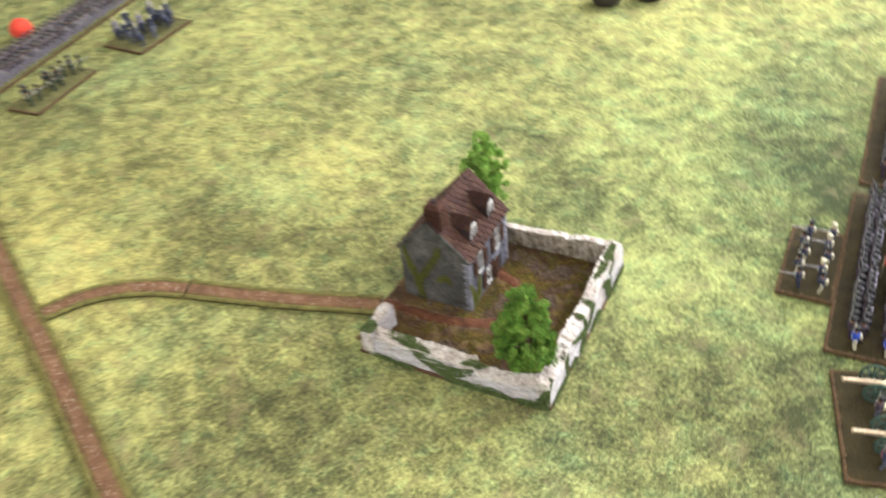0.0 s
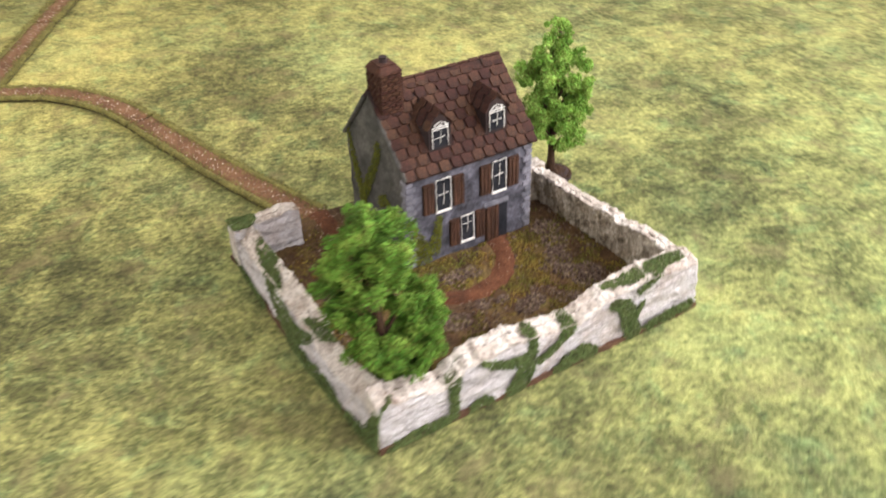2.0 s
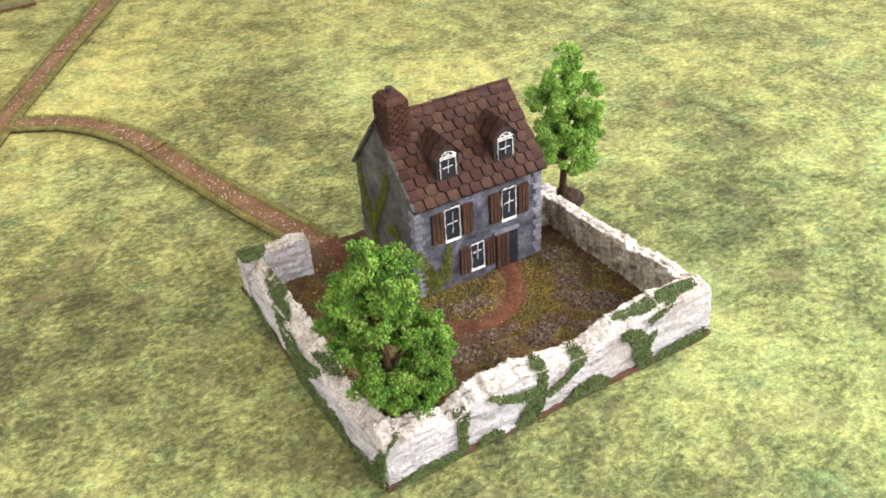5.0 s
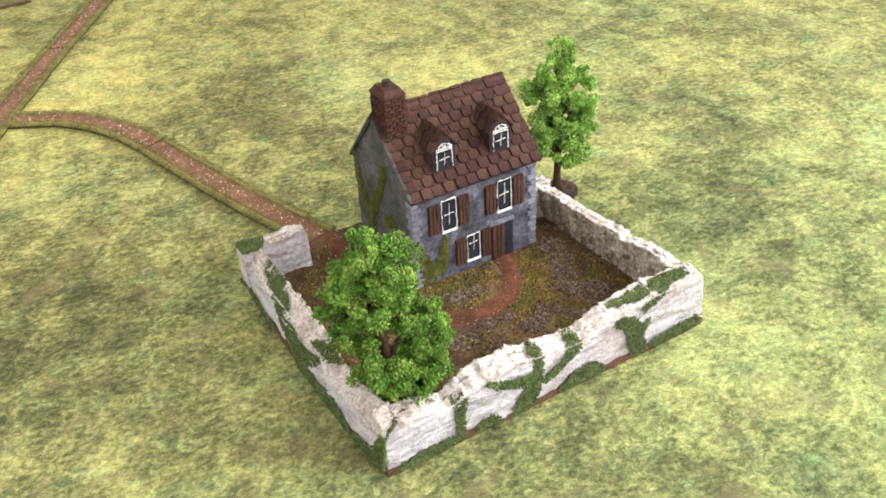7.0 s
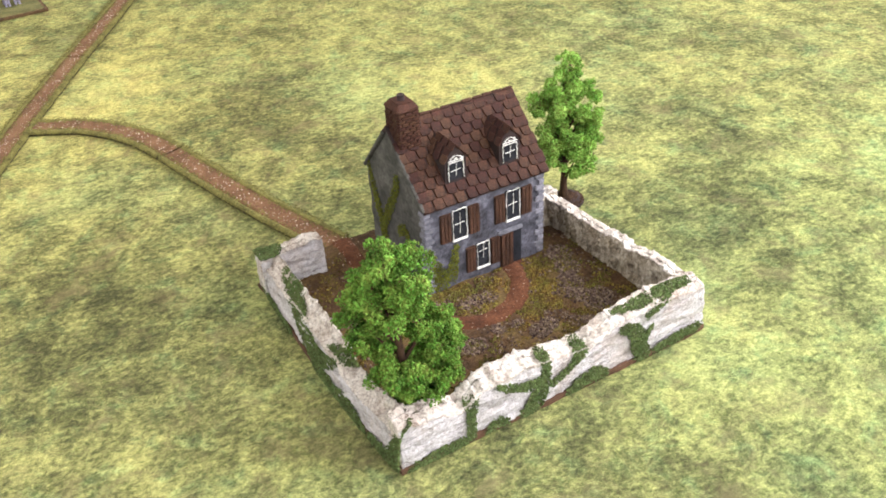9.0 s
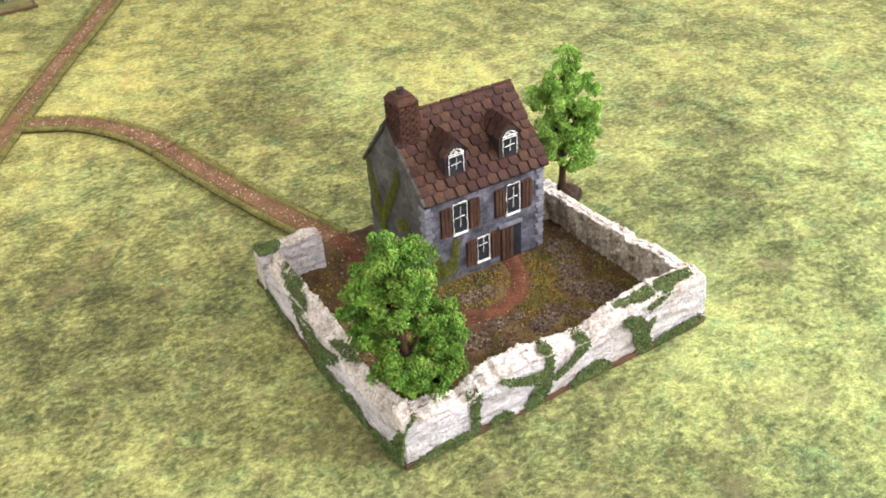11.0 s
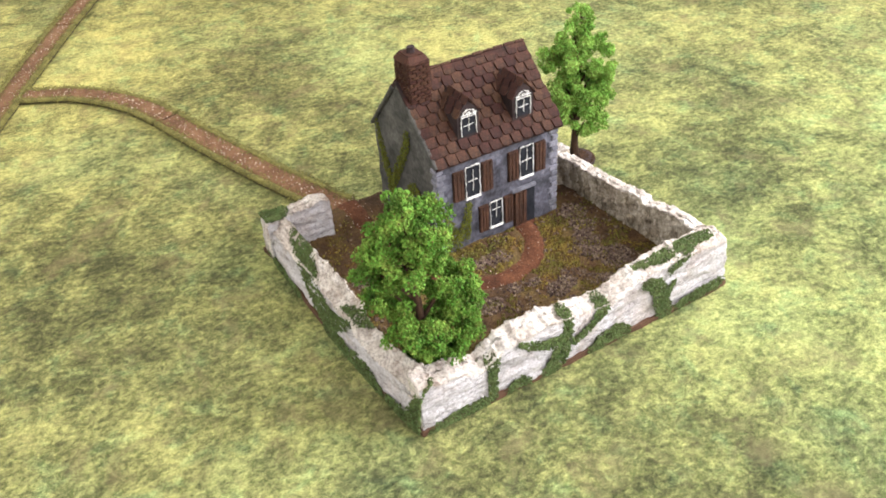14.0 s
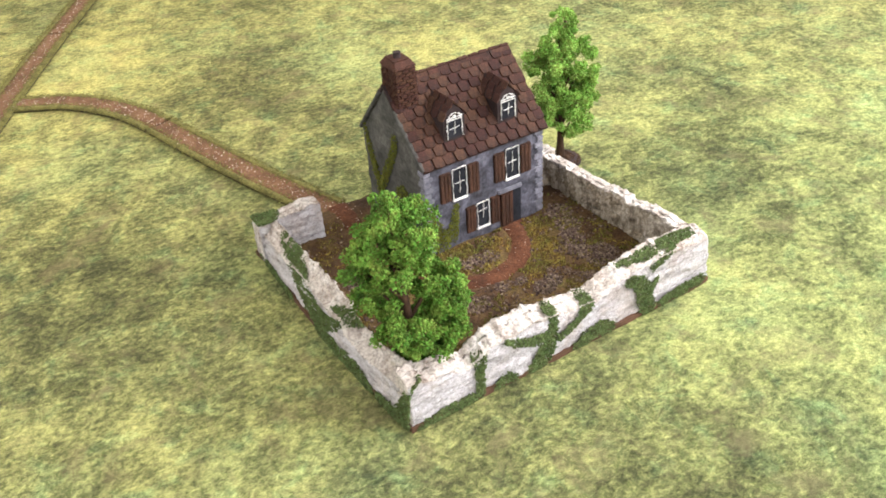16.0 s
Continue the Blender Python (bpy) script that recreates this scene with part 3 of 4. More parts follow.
def on_front(u, z, d):
    top = lerp(FRONT, u)
    h = top * 0.9
    if z > h:
        w = min(z - h, 10)
        return (u, w + 1, h + (top - h) * w / 14 + 0.9 * d + 0.4)
    z = max(z, 0.6)
    return (min(max(u, -1), 204.5), 2.2 * (z / h) ** 2 - 1.5 - d, z)


def on_left(y, z, d):
    top = lerp(LEFT, y)
    h = top * 0.72
    if z > h:
        w = min((z - h) * 0.75, 8)
        return (w - 0.4, y, h + (top - h) * w / 10.5 + 0.8 * d + 0.6)
    z = max(z, 0.6)
    f = z / h
    return (2.2 * f * f - bow(y, 190, 3.4) * (1 - f) - 2.6 - d, max(y, -1), z)


ivy_on("ivy", [[(140, 40, 1.5), (155, 39, 3), (175, 41, 3.5), (196, 40, 3)], [(160, 30, 2), (178, 36, 1)]], on_front, 21, IVY, garden)
ivy_on("ivy", [[(141, 28, 2), (150, 24, 4), (155, 8, 5), (157, 2, 4)], [(155, 12, 2), (163, 22, 1.2)]], on_front, 22, IVY, garden)
ivy_on("ivy", [[(166, 3, 2.5), (182, 5, 3), (200, 6, 3)]], on_front, 23, IVY, garden)
ivy_on("ivy", [[(113, 34, 3.5), (113, 26, 3), (104, 19, 1.6), (93, 14, 2)]], on_front, 24, IVY, garden)
ivy_on("ivy", [[(104, 2, 2), (114, 6, 4), (122, 6, 4), (130, 4, 2)]], on_front, 25, IVY, garden)
ivy_on("ivy", [[(90, 36, 3), (88, 22, 3.2), (82, 8, 4.5), (74, 1, 4)], [(58, 28, 1.5), (70, 22, 2.2), (84, 18, 3.4)]], on_front, 26, IVY, garden)
ivy_on("ivy", [[(42, 25, 3.2), (41, 16, 2), (40, 4, 2.5)], [(3, 1, 2), (20, 3, 3), (40, 3, 2.5)], [(50, 2, 2), (57, 5, 3.5), (63, 2, 1.5)]], on_front, 27, IVY, garden)
ivy_on("ivy", [[(1, 33, 1.5), (2, 18, 3.2), (5, 6, 6.5)], [(4, 3, 4), (16, 2, 3.5), (30, 2, 2.5)]], on_left, 28, IVY, garden)
ivy_on("ivy", [[(188, 29, 3), (188, 24, 3), (189, 12, 2.5), (184, 3, 3)]], on_left, 29, IVY, garden)


def on_corner(u, w, d):
    return (max(u - 3, -4), min(max(184 + w, 178), 192), 30.0 + 1.6 * d)


ivy_on("ivy", [[(1, 3, 4), (6, 0, 5), (12, 2, 3.5)], [(2, -4, 3), (9, -4, 3)]], on_corner, 33, IVY, garden, 1.6)
ivy_on("ivy", [[(158, 33, 6), (148, 31, 7), (140, 27, 5.5), (128, 21, 5), (114, 14, 5), (98, 10, 6)], [(104, 10, 4.5), (88, 15, 5), (74, 24, 5), (66, 30, 4)]], on_left, 30, IVY, garden)
ivy_on("ivy", [[(98, 4, 4), (80, 2, 4), (55, 2, 4.5), (36, 1.5, 3)], [(178, 2, 3), (150, 1.5, 2.5), (136, 1.5, 2)]], on_left, 31, IVY, garden)

# ---- the house ----
HX0, HX1, HY0, HY1, HZ, EAVE, RIDGE_Y, RIDGE = 82.0, 170.0, 115.5, 190.0, 4.0, 68.0, 155.5, 107.5
house = thing("house", (128, 157, HZ), "grey rendered model cottage with red-brown tiled roof and shutters", "model house")
bm = bmesh.new()
side = [(HY0, HZ), (HY0, EAVE), (RIDGE_Y, RIDGE - 1.5), (HY1, EAVE), (HY1, HZ)]
prism(bm, side, "x", HX0, HX1)
bmesh.ops.subdivide_edges(bm, edges=bm.edges[:], cuts=18, use_grid_fill=True)
bmesh.ops.triangulate(bm, faces=[f for f in bm.faces if len(f.verts) > 4])
for v in bm.verts:
    r = 0.7 * noise.fractal(v.co * 0.09, 0.7, 2.1, 3) + 0.25 * noise.noise(v.co * 0.6)
    if abs(v.co.y - HY0) < 0.1:
        v.co.y -= r
    elif abs(v.co.x - HX0) < 0.1:
        v.co.x -= r
# faces turned to -x get the darker, less blue colour that paints their shade
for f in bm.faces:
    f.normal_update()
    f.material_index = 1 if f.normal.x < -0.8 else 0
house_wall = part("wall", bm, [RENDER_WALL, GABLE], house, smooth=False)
# the door, and a dark slab that paints the shade of its recess
door = part("door", box(bmesh.new(), 136.4, 146.0, HY0 - 1.6, HY0 + 0.5, 4, 31.0, 0.4), WOOD, house, "brown plank door, half open")
for k in range(3):
    part("plank", box(bmesh.new(), 136.7 + k * 3.1, 139.5 + k * 3.1, HY0 - 2.1, HY0 - 1.2, 4.5, 30.6, 0.3), WOOD, door)
part("doorway", box(bmesh.new(), 146.0, 152.6, HY0 - 1.1, HY0 + 0.5, 4, 31.0, 0.2), PANE, house, "dark slab painted as the shade of the open doorway")
part("lintel", box(bmesh.new(), 134.5, 153.5, HY0 - 2.2, HY0 + 0.5, 31.0, 33.8, 0.7), QUOIN, house, "grey stone lintel")
part("doorstep", box(bmesh.new(), 136, 154, HY0 - 5, HY0 + 0.5, 4, 5.8, 0.6), PATH_EARTH, house)


def painted_bar(bm, a, b, y, w):
    """A hand-painted white line between two points of the facade."""
    a, b = Vector((a[0], y, a[1])), Vector((b[0], y, b[1]))
    n = 12
    d = (b - a).normalized()
    s = Vector((-d.z, 0, d.x))
    rings = []
    for i in range(n + 1):
        c = a.lerp(b, i / n) + s * 0.55 * noise.noise(Vector((i * 0.9, a.x, a.z)))
        ww = w * max(0.06, 1.1 + 2.5 * noise.noise(Vector((i * 0.83, b.x * 1.3, b.z + 3))))
        rings.append([bm.verts.new(c + s * ww + Vector((0, 0.5, 0))), bm.verts.new(c + s * ww * 0.6 - Vector((0, 0.25, 0))),
                      bm.verts.new(c - s * ww * 0.6 - Vector((0, 0.25, 0))), bm.verts.new(c - s * ww + Vector((0, 0.5, 0)))])
    for r, q in zip(rings, rings[1:]):
        for k in range(3):
            bm.faces.new((r[k], r[k + 1], q[k + 1], q[k]))
    return bm


def window(x0, x1, z0, z1, y, sill=True, bars=((0.5, 0.55),), head=0.0):
    w = part("window", box(bmesh.new(), x0 - 0.2, x1 + 0.2, y - 0.7, y + 0.6, z0 - 0.2, z1 + 0.2, 0.25), PANE, house, "dark window with hand-painted white frame")
    f = y - 1.1
    bm = bmesh.new()
    for a, b in (((x0, z0), (x0, z1)), ((x0, z1), (x1, z1 + 0.2)), ((x1, z1), (x1, z0))):
        painted_bar(bm, a, b, f, 0.23)
    part("frame", bm, WHITE, w)
    bm = bmesh.new()
    for bx, bz in bars:
        cx, cz = x0 + (x1 - x0) * bx, z0 + (z1 - z0) * bz
        reach, drop = (x1 - x0) * 0.36, (z1 - z0) * 0.34
        painted_bar(bm, (cx - 0.2, cz - drop), (cx + 0.3, cz + drop), f, 0.12)
        painted_bar(bm, (cx - reach, cz - 0.4), (cx + reach * 0.9, cz + 0.3), f, 0.12)
    part("glazing_bar", bm, WHITE, w)
    if sill:
        part("sill", box(bmesh.new(), x0 - 0.6, x1 + 0.6, f - 0.4, y + 0.3, z0 - 1.3, z0 + 0.5, 0.45), WHITE, w)
    if head:
        mid = (x0 + x1) / 2
        bm = bmesh.new()
        painted_bar(bm, (x0 - 0.3, z1 + 1.3), (x1 + 0.3, z1 + 1.5), f, 0.34)
        part("cornice", bm, WHITE, w)
        bm = bmesh.new()
        painted_bar(bm, (x0 + 1.2, z1 + 2.6), (mid - 0.4, z1 + head), f, 0.2)
        painted_bar(bm, (mid + 0.4, z1 + head), (x1 - 1.2, z1 + 2.7), f, 0.2)
        painted_bar(bm, (mid - 1.4, z1 + 2.6), (mid + 1.2, z1 + 2.7), f, 0.17)
        part("arch", bm, WHITE, w)
    return w


def shutter(x0, x1, z0, z1):
    s = part("shutter", box(bmesh.new(), x0, x1, HY0 - 1.5, HY0 + 0.5, z0, z1, 0.3), WOOD, house, "brown wooden shutter")
    n = 3
    for k in range(n):
        a = x0 + (x1 - x0) * k / n
        b = x0 + (x1 - x0) * (k + 1) / n
        part("slat", box(bmesh.new(), a + 0.15, b - 0.15, HY0 - 2.0, HY0 - 1.2, z0 + 0.3, z1 - 0.3, 0.25), WOOD, s)


window(101.5, 111.6, 40.0, 61.5, HY0)
window(141.3, 151.4, 40.0, 61.5, HY0)
window(118.4, 127.6, 12.3, 30.6, HY0, bars=((0.5, 0.7),))
for x0, x1, z0, z1 in ((92.4, 100.0, 40.5, 61.0), (113.0, 120.8, 40.5, 61.0), (132.4, 140.0, 40.5, 61.0), (152.8, 160.6, 40.5, 61.0), (110.2, 117.0, 11.5, 30.5), (129.0, 135.6, 11.0, 31.0)):
    shutter(x0, x1, z0, z1)

# corner stones
rng = random.Random(4)
for cx, sx in ((HX0, 1), (HX1, -1)):
    z = 6.0
    k = 0
    while z < EAVE - 3:
        h = rng.uniform(3.6, 4.8)
        w = 6.2 if k % 2 else 4.2
        x0, x1 = sorted((cx - sx * 0.9, cx + sx * w))
        part("quoin", box(bmesh.new(), x0, x1, HY0 - 1.1, HY0 + (4 if k % 2 else 6), z, z + h - 0.5, 0.6), QUOIN, house)
        z += h
        k += 1

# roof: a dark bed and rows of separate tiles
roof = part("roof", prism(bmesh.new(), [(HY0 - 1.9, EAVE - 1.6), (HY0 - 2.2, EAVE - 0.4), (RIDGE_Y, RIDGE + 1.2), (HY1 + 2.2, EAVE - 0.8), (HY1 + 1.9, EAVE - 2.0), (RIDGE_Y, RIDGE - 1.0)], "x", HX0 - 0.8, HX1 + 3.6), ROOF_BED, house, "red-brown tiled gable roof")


def tile_mesh(w, h, seed):
    """A clay tile with a rounded, hand-cut lower edge."""
    r = random.Random(seed)
    bm = bmesh.new()
    c = w * r.uniform(0.09, 0.19)
    low = [(-w / 2, c + 0.3), (-w / 2 + c * 0.35, c * 0.3), (-w / 2 + c, r.uniform(-0.3, 0.1)), (r.uniform(-0.6, 0.6), r.uniform(-0.45, 0.0)), (w / 2 - c, r.uniform(-0.3, 0.1)), (w / 2 - c * 0.35, c * 0.3), (w / 2, c + 0.3)]
    prism(bm, [(-w / 2, h)] + low + [(w / 2, h)], "z", 0, 1.15)
    for v in bm.verts:
        if v.co.z > 0.5:
            v.co.x *= 0.91
            v.co.z -= 0.3 * v.co.y / h
            if v.co.y < c + 0.4:
                v.co.y += 0.35
    for v in bm.verts:
        v.co *= MM
    return mesh_of("tile", bm, TILE)


TILES = [tile_mesh(6.9 + 0.25 * (s % 3), 8.4, s) for s in range(7)]
rng = random.Random(7)
RX0, RX1 = HX0 - 1.0, HX1 + 3.8
for front in (True, False):
    eave = Vector((0, HY0 - 2.6 if front else HY1 + 2.6, EAVE - 0.6 if front else EAVE - 1.2))
    ridge = Vector((0, RIDGE_Y, RIDGE + 1.4))
    up = (ridge - eave).normalized()
    slope = (ridge - eave).length
    xd = Vector((1, 0, 0)) if front else Vector((-1, 0, 0))
    normal = xd.cross(up)
    rows = 9
    step = slope / rows
    for r in range(rows):
        n = 12
        pitch = (RX1 - RX0) / n
        for k in range(n + (r % 2)):
            x = RX0 + pitch * (k + (0.5 if r % 2 == 0 else 0.0))
            x = min(max(x, RX0 + 3.4), RX1 - 3.4) + rng.uniform(-0.3, 0.3)
            if front and x < 98.5 and r > 6:
                continue
            m = Matrix((xd, up, normal)).transposed()
            m = m @ Euler((radians(-rng.uniform(3.6, 5.6)), 0, radians(rng.uniform(-4, 4)))).to_matrix()
            p = eave + up * (step * r + rng.uniform(-0.3, 0.2)) + normal * (0.35 + rng.uniform(0, 0.3)) + Vector((x, 0, 0))
            place_piece("tile", TILES[rng.randrange(7)], roof, Matrix.Translation(p) @ m.to_4x4())
for k in range(5):
    wide = (RX1 - 97.0) / 5
    a, b = 97.0 + k * wide, 97.0 + (k + 1) * wide
    bm = bmesh.new()
    prism(bm, [(RIDGE_Y - 6.4, RIDGE - 5.0), (RIDGE_Y - 6.2, RIDGE - 3.6), (RIDGE_Y - 1.8, RIDGE + 1.6), (RIDGE_Y, RIDGE + 2.6), (RIDGE_Y + 1.8, RIDGE + 1.6), (RIDGE_Y + 6.2, RIDGE - 3.6), (RIDGE_Y + 6.4, RIDGE - 5.0)], "x", a + 0.15, b - 0.15)
    bmesh.ops.bevel(bm, geom=bm.edges[:], offset=0.35, segments=1, affect="EDGES")
    bmesh.ops.rotate(bm, cent=((a + b) / 2, RIDGE_Y, RIDGE), matrix=Matrix.Rotation(radians(rng.uniform(-1.2, 1.2)), 3, "Y"), verts=bm.verts[:])
    part("ridge_tile", bm, TILE, roof)
# stone coping along the gable beside the chimney
for a, b in (((HY0 - 2, EAVE), (RIDGE_Y - 12, RIDGE - 11)), ((HY1 + 2, EAVE - 1), (RIDGE_Y + 4, RIDGE - 4))):
    bm = bmesh.new()
    pts = [Vector((HX0 - 0.6, a[0] + (b[0] - a[0]) * i / 8, a[1] + (b[1] - a[1]) * i / 8 + 0.4 * noise.noise(Vector((i, a[0], 0))))) for i in range(9)]
    tube(bm, pts, [1.5] * 9, 7)
    part("coping", bm, GABLE, house)

# dormers
for dx in (109.3, 148.6):
    dy, w, z0, z1, zp = 121.5, 7.6, 73.5, 94.0, 102.5
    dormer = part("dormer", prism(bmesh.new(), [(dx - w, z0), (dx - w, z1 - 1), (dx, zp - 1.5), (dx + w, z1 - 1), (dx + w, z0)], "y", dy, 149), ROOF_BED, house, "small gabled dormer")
    for sgn in (-1, 1):
        for r in range(3):
            for c in range(3):
                f0, f1 = r / 3, (r + 1) / 3
                xa, za = dx + sgn * (w + 1.4) * (1 - f0), z1 - 2 + (zp - z1 + 2) * f0
                up = Vector((-sgn * (w + 1.4), 0, zp - z1 + 2)).normalized()
                xd = Vector((0, -sgn, 0))
                m = Matrix((xd, up, xd.cross(up))).transposed()
                y = dy + 1.6 + c * 7.6 + (1.5 if r % 2 else 0)
                if y > 141 + r * 2:
                    continue
                m = m @ Euler((radians(-6), 0, radians(rng.uniform(-3, 3)))).to_matrix() @ Matrix.Diagonal((0.84, 0.62, 0.8))
                place_piece("tile", TILES[rng.randrange(7)], dormer, Matrix.Translation((xa, y, za)) @ m.to_4x4())
    window(dx - 5.2, dx + 5.2, 79.0, 90.8, dy + 0.3, sill=False, head=4.6)

# chimney of separate bricks
CX0, CX1, CY0, CY1, CZ0, CZ1 = 83.5, 97.5, 142.0, 158.5, 84.0, 122.0
chimney = part("chimney", box(bmesh.new(), CX0 + 0.6, CX1 - 0.6, CY0 + 0.6, CY1 - 0.6, CZ0, CZ1, 0.3), BRICK, house, "red-brown brick chimney")
bm = box(bmesh.new(), -2.45, 2.45, -0.7, 0.7, -0.95, 0.95, 0.35)
for v in bm.verts:
    v.co *= MM
BRICK_ME = mesh_of("brick", bm, BRICK)
course, z = 0, CZ0 + 1.4
while z < CZ1:
    for p, q, s, turned in ((CX0, CX1, CY0, False), (CX0, CX1, CY1, False), (CY0, CY1, CX0, True), (CY0, CY1, CX1, True)):
        n = max(2, round((q - p) / 4.4))
        cuts = [p + (q - p) * k / n for k in range(n + 1)]
        if course % 2:
            cuts = [p] + [p + (q - p) * (k + 0.5) / n for k in range(n)] + [q]
        for u0, u1 in zip(cuts, cuts[1:]):
            u, out = (u0 + u1) / 2, rng.uniform(-0.25, 0.3) - (0.3 if s == CX0 else 0)
            c = Vector((s + (out if s == CX1 else -out), u, z)) if turned else Vector((u, s + (out if s == CY1 else -out), z))
            m = Matrix.Rotation(radians(90 if turned else 0) + radians(rng.uniform(-3, 3)), 4, "Z") @ Matrix.Diagonal(((u1 - u0 - 0.35) / 4.9, 1, 1, 1))
            place_piece("brick", BRICK_ME, chimney, Matrix.Translation(c) @ m)
    z += 2.15
    course += 1
cap = box(bmesh.new(), CX0 - 0.8, CX1 + 0.8, CY0 - 0.8, CY1 + 0.8, CZ1 - 1, CZ1 + 2.6, 0.8)
for v in cap.verts:
    if v.co.z > CZ1 + 1.4:
        v.co.x = (v.co.x - 90.5) * 0.72 + 90.5
        v.co.y = (v.co.y - 150.2) * 0.72 + 150.2
        v.co.z += 1.6
part("chimney_cap", cap, BRICK, chimney)
part("chimney_pot", tube(bmesh.new(), [(90.5, 150.2, CZ1 + 3), (90.5, 150.2, CZ1 + 6.5), (90.5, 150.2, CZ1 + 7.4)], [2.6, 2.2, 2.5], 12), ROOF_BED, chimney)


def on_gable(y, z, d):
    return (HX0 - 0.3 - d, y, z)


def on_facade(x, z, d):
    return (x, HY0 - 0.3 - d, z)


ivy_on("ivy", [[(186, 72, 1), (182, 55, 3), (176, 38, 4), (172, 22, 4), (170, 8, 3)], [(146, 76, 3), (152, 62, 3), (162, 46, 3.5), (172, 28, 3)], [(150, 36, 3), (140, 42, 3), (136, 34, 2)]], on_gable, 40, MOSS, house, 0.55, (0.3, 0.62), label="mossy green ivy on the gable")
ivy_on("ivy", [[(83, 40, 2.2), (86, 28, 3), (90, 18, 4), (92, 8, 5)], [(103, 35, 1.8), (101, 24, 2.8), (97, 12, 4.5)]], on_facade, 41, MOSS, house, 0.8, (0.3, 0.65), label="mossy green ivy on the front")


# ---- trees ----
def tree(name, base, crown, trunk_r, leaf, seed, label, lean=(0, 0), count=7500, lumps=22):
    """crown: blobs (dx, dy, z, radius across, radius up) that hold the leaf clumps."""
    t = thing(name, base, label, "model tree")
    bx, by, bz = base
    rng = np.random.default_rng(seed)
    top = max(z + ru for _, _, z, _, ru in crown)
    line = [(bx + lean[0] * s + 1.2 * math.sin(5 * s + seed), by + lean[1] * s + 1.2 * math.cos(4 * s + seed), bz + (top - 6 - bz) * s) for s in np.linspace(0, 1, 9)]
    part("trunk", tube(bmesh.new(), line, [trunk_r * (1.35 if i == 0 else 1 - 0.085 * i) for i in range(9)], 9), BARK, t, smooth=True)
    for k, (dx, dy, z, ra, ru) in enumerate(crown):
        end = Vector((bx + dx * 1.0, by + dy * 1.0, z))
        if math.hypot(dx, dy) < 4:
            continue
        start = Vector(line[min(8, max(1, int(8 * (z - 9 - bz) / (top - bz))))])
        mid = start.lerp(end, 0.55) + Vector((0, 0, 1.5))
        part("limb", tube(bmesh.new(), [start, mid, end], [trunk_r * 0.42, trunk_r * 0.3, trunk_r * 0.14], 6), BARK, t, smooth=True)
    vol = np.array([ra * ra * ru for *_, ra, ru in crown])
    pts, sizes = [], []
    for (dx, dy, z, ra, ru), share in zip(crown, vol / vol.sum()):
        c = np.array([bx + dx, by + dy, z])
        for _ in range(lumps):
            d = rng.normal(size=3)
            d /= np.linalg.norm(d)
            centre = c + d * np.array([ra, ra, ru]) * rng.uniform(0.5, 1.05)
            r = rng.uniform(2.4, 5.2) * (ra / 14) ** 0.4
            n = int(count * share / lumps)
            q = rng.normal(size=(n, 3))
            q /= np.linalg.norm(q, axis=1)[:, None]
            q = q * (r * rng.uniform(0.5, 1.16, (n, 1)))
            q[:, 2] *= 0.8
            pts.append(centre + q)
            sizes.append(rng.uniform(0.35, 1.0, n))
    pts, sizes = np.concatenate(pts), np.concatenate(sizes)
    ok = (pts[:, 2] > bz + 5) & ((pts[:, 1] > 13) | (pts[:, 2] > 33)) & ((pts[:, 1] > 1) | (pts[:, 2] > 42)) & ((pts[:, 0] > 12) | (pts[:, 2] > 36))
    v, f = crumbs(pts[ok], sizes[ok], seed + 3, ico=False, jitter=0.5)
    raw_part("crown", v, f, leaf, t, "bright green clump foliage")
    some = ok & (rng.uniform(size=len(pts)) < 0.018)
    v, f = crumbs(pts[some] + rng.normal(0, 0.5, (int(some.sum()), 3)), rng.uniform(0.3, 0.75, int(some.sum())), seed + 5, jitter=0.5)
    raw_part("twigs", v, f, TWIG, t, "dry brown twig bits")
    return t


tree("tree", (20, 30, 4.5), [(-5, 1, 107, 12, 11), (1, 2, 104, 12, 10), (4, -3, 98, 16, 12), (-11, 5, 92, 13, 12), (8, 3, 86, 13, 12), (-17, 8, 74, 13, 11), (12, -7, 66, 15, 12), (2, 16, 70, 15, 12), (-9, -5, 82, 12, 9),
                             (19, -3, 52, 15, 13), (-5, -6, 44, 17, 13), (-10, 8, 58, 13, 11), (7, -10, 36, 17, 12), (6, 13, 36, 17, 11), (-2, 2, 26, 16, 10), (1, -5, 25, 15, 9), (13, -2, 26, 14, 10), (-4, 4, 31, 13, 10)], 3.0, LEAF, 51,
     "bright green model tree with clump foliage inside the garden", lean=(-6, -3), count=48000)
back_tree = tree("tree", (227, 165, 2.0), [(2, 3, 106, 10, 10), (-4, 0, 95, 13, 10), (9, 3, 90, 13, 10), (-9, 5, 79, 15, 11), (9, -6, 76, 16, 11), (0, 10, 74, 14, 11), (16, 4, 62, 14, 11), (-11, -1, 60, 15, 11),
                                  (5, -9, 56, 17, 11), (0, 5, 44, 19, 10), (15, 2, 42, 16, 10), (-12, 2, 42, 16, 9), (3, -5, 33, 15, 8)], 2.8, LEAF_PALE, 61, "bright green model tree on a dark gritty base behind the wall", lean=(4, 4), count=30000, lumps=15)
bm = bmesh.new()
tube(bm, [(228, 164, 0), (228, 164, 2.0), (228, 164, 4.5), (228, 164, 5.2)], [13, 12.5, 9.5, 4], 28)
part("tree_base", bm, ROOF_BED, back_tree, "dark gritty round base", smooth=True)
rng2 = np.random.default_rng(70)
a, d = rng2.uniform(0, 2 * math.pi, 1500), 12.5 * np.sqrt(rng2.uniform(size=1500))
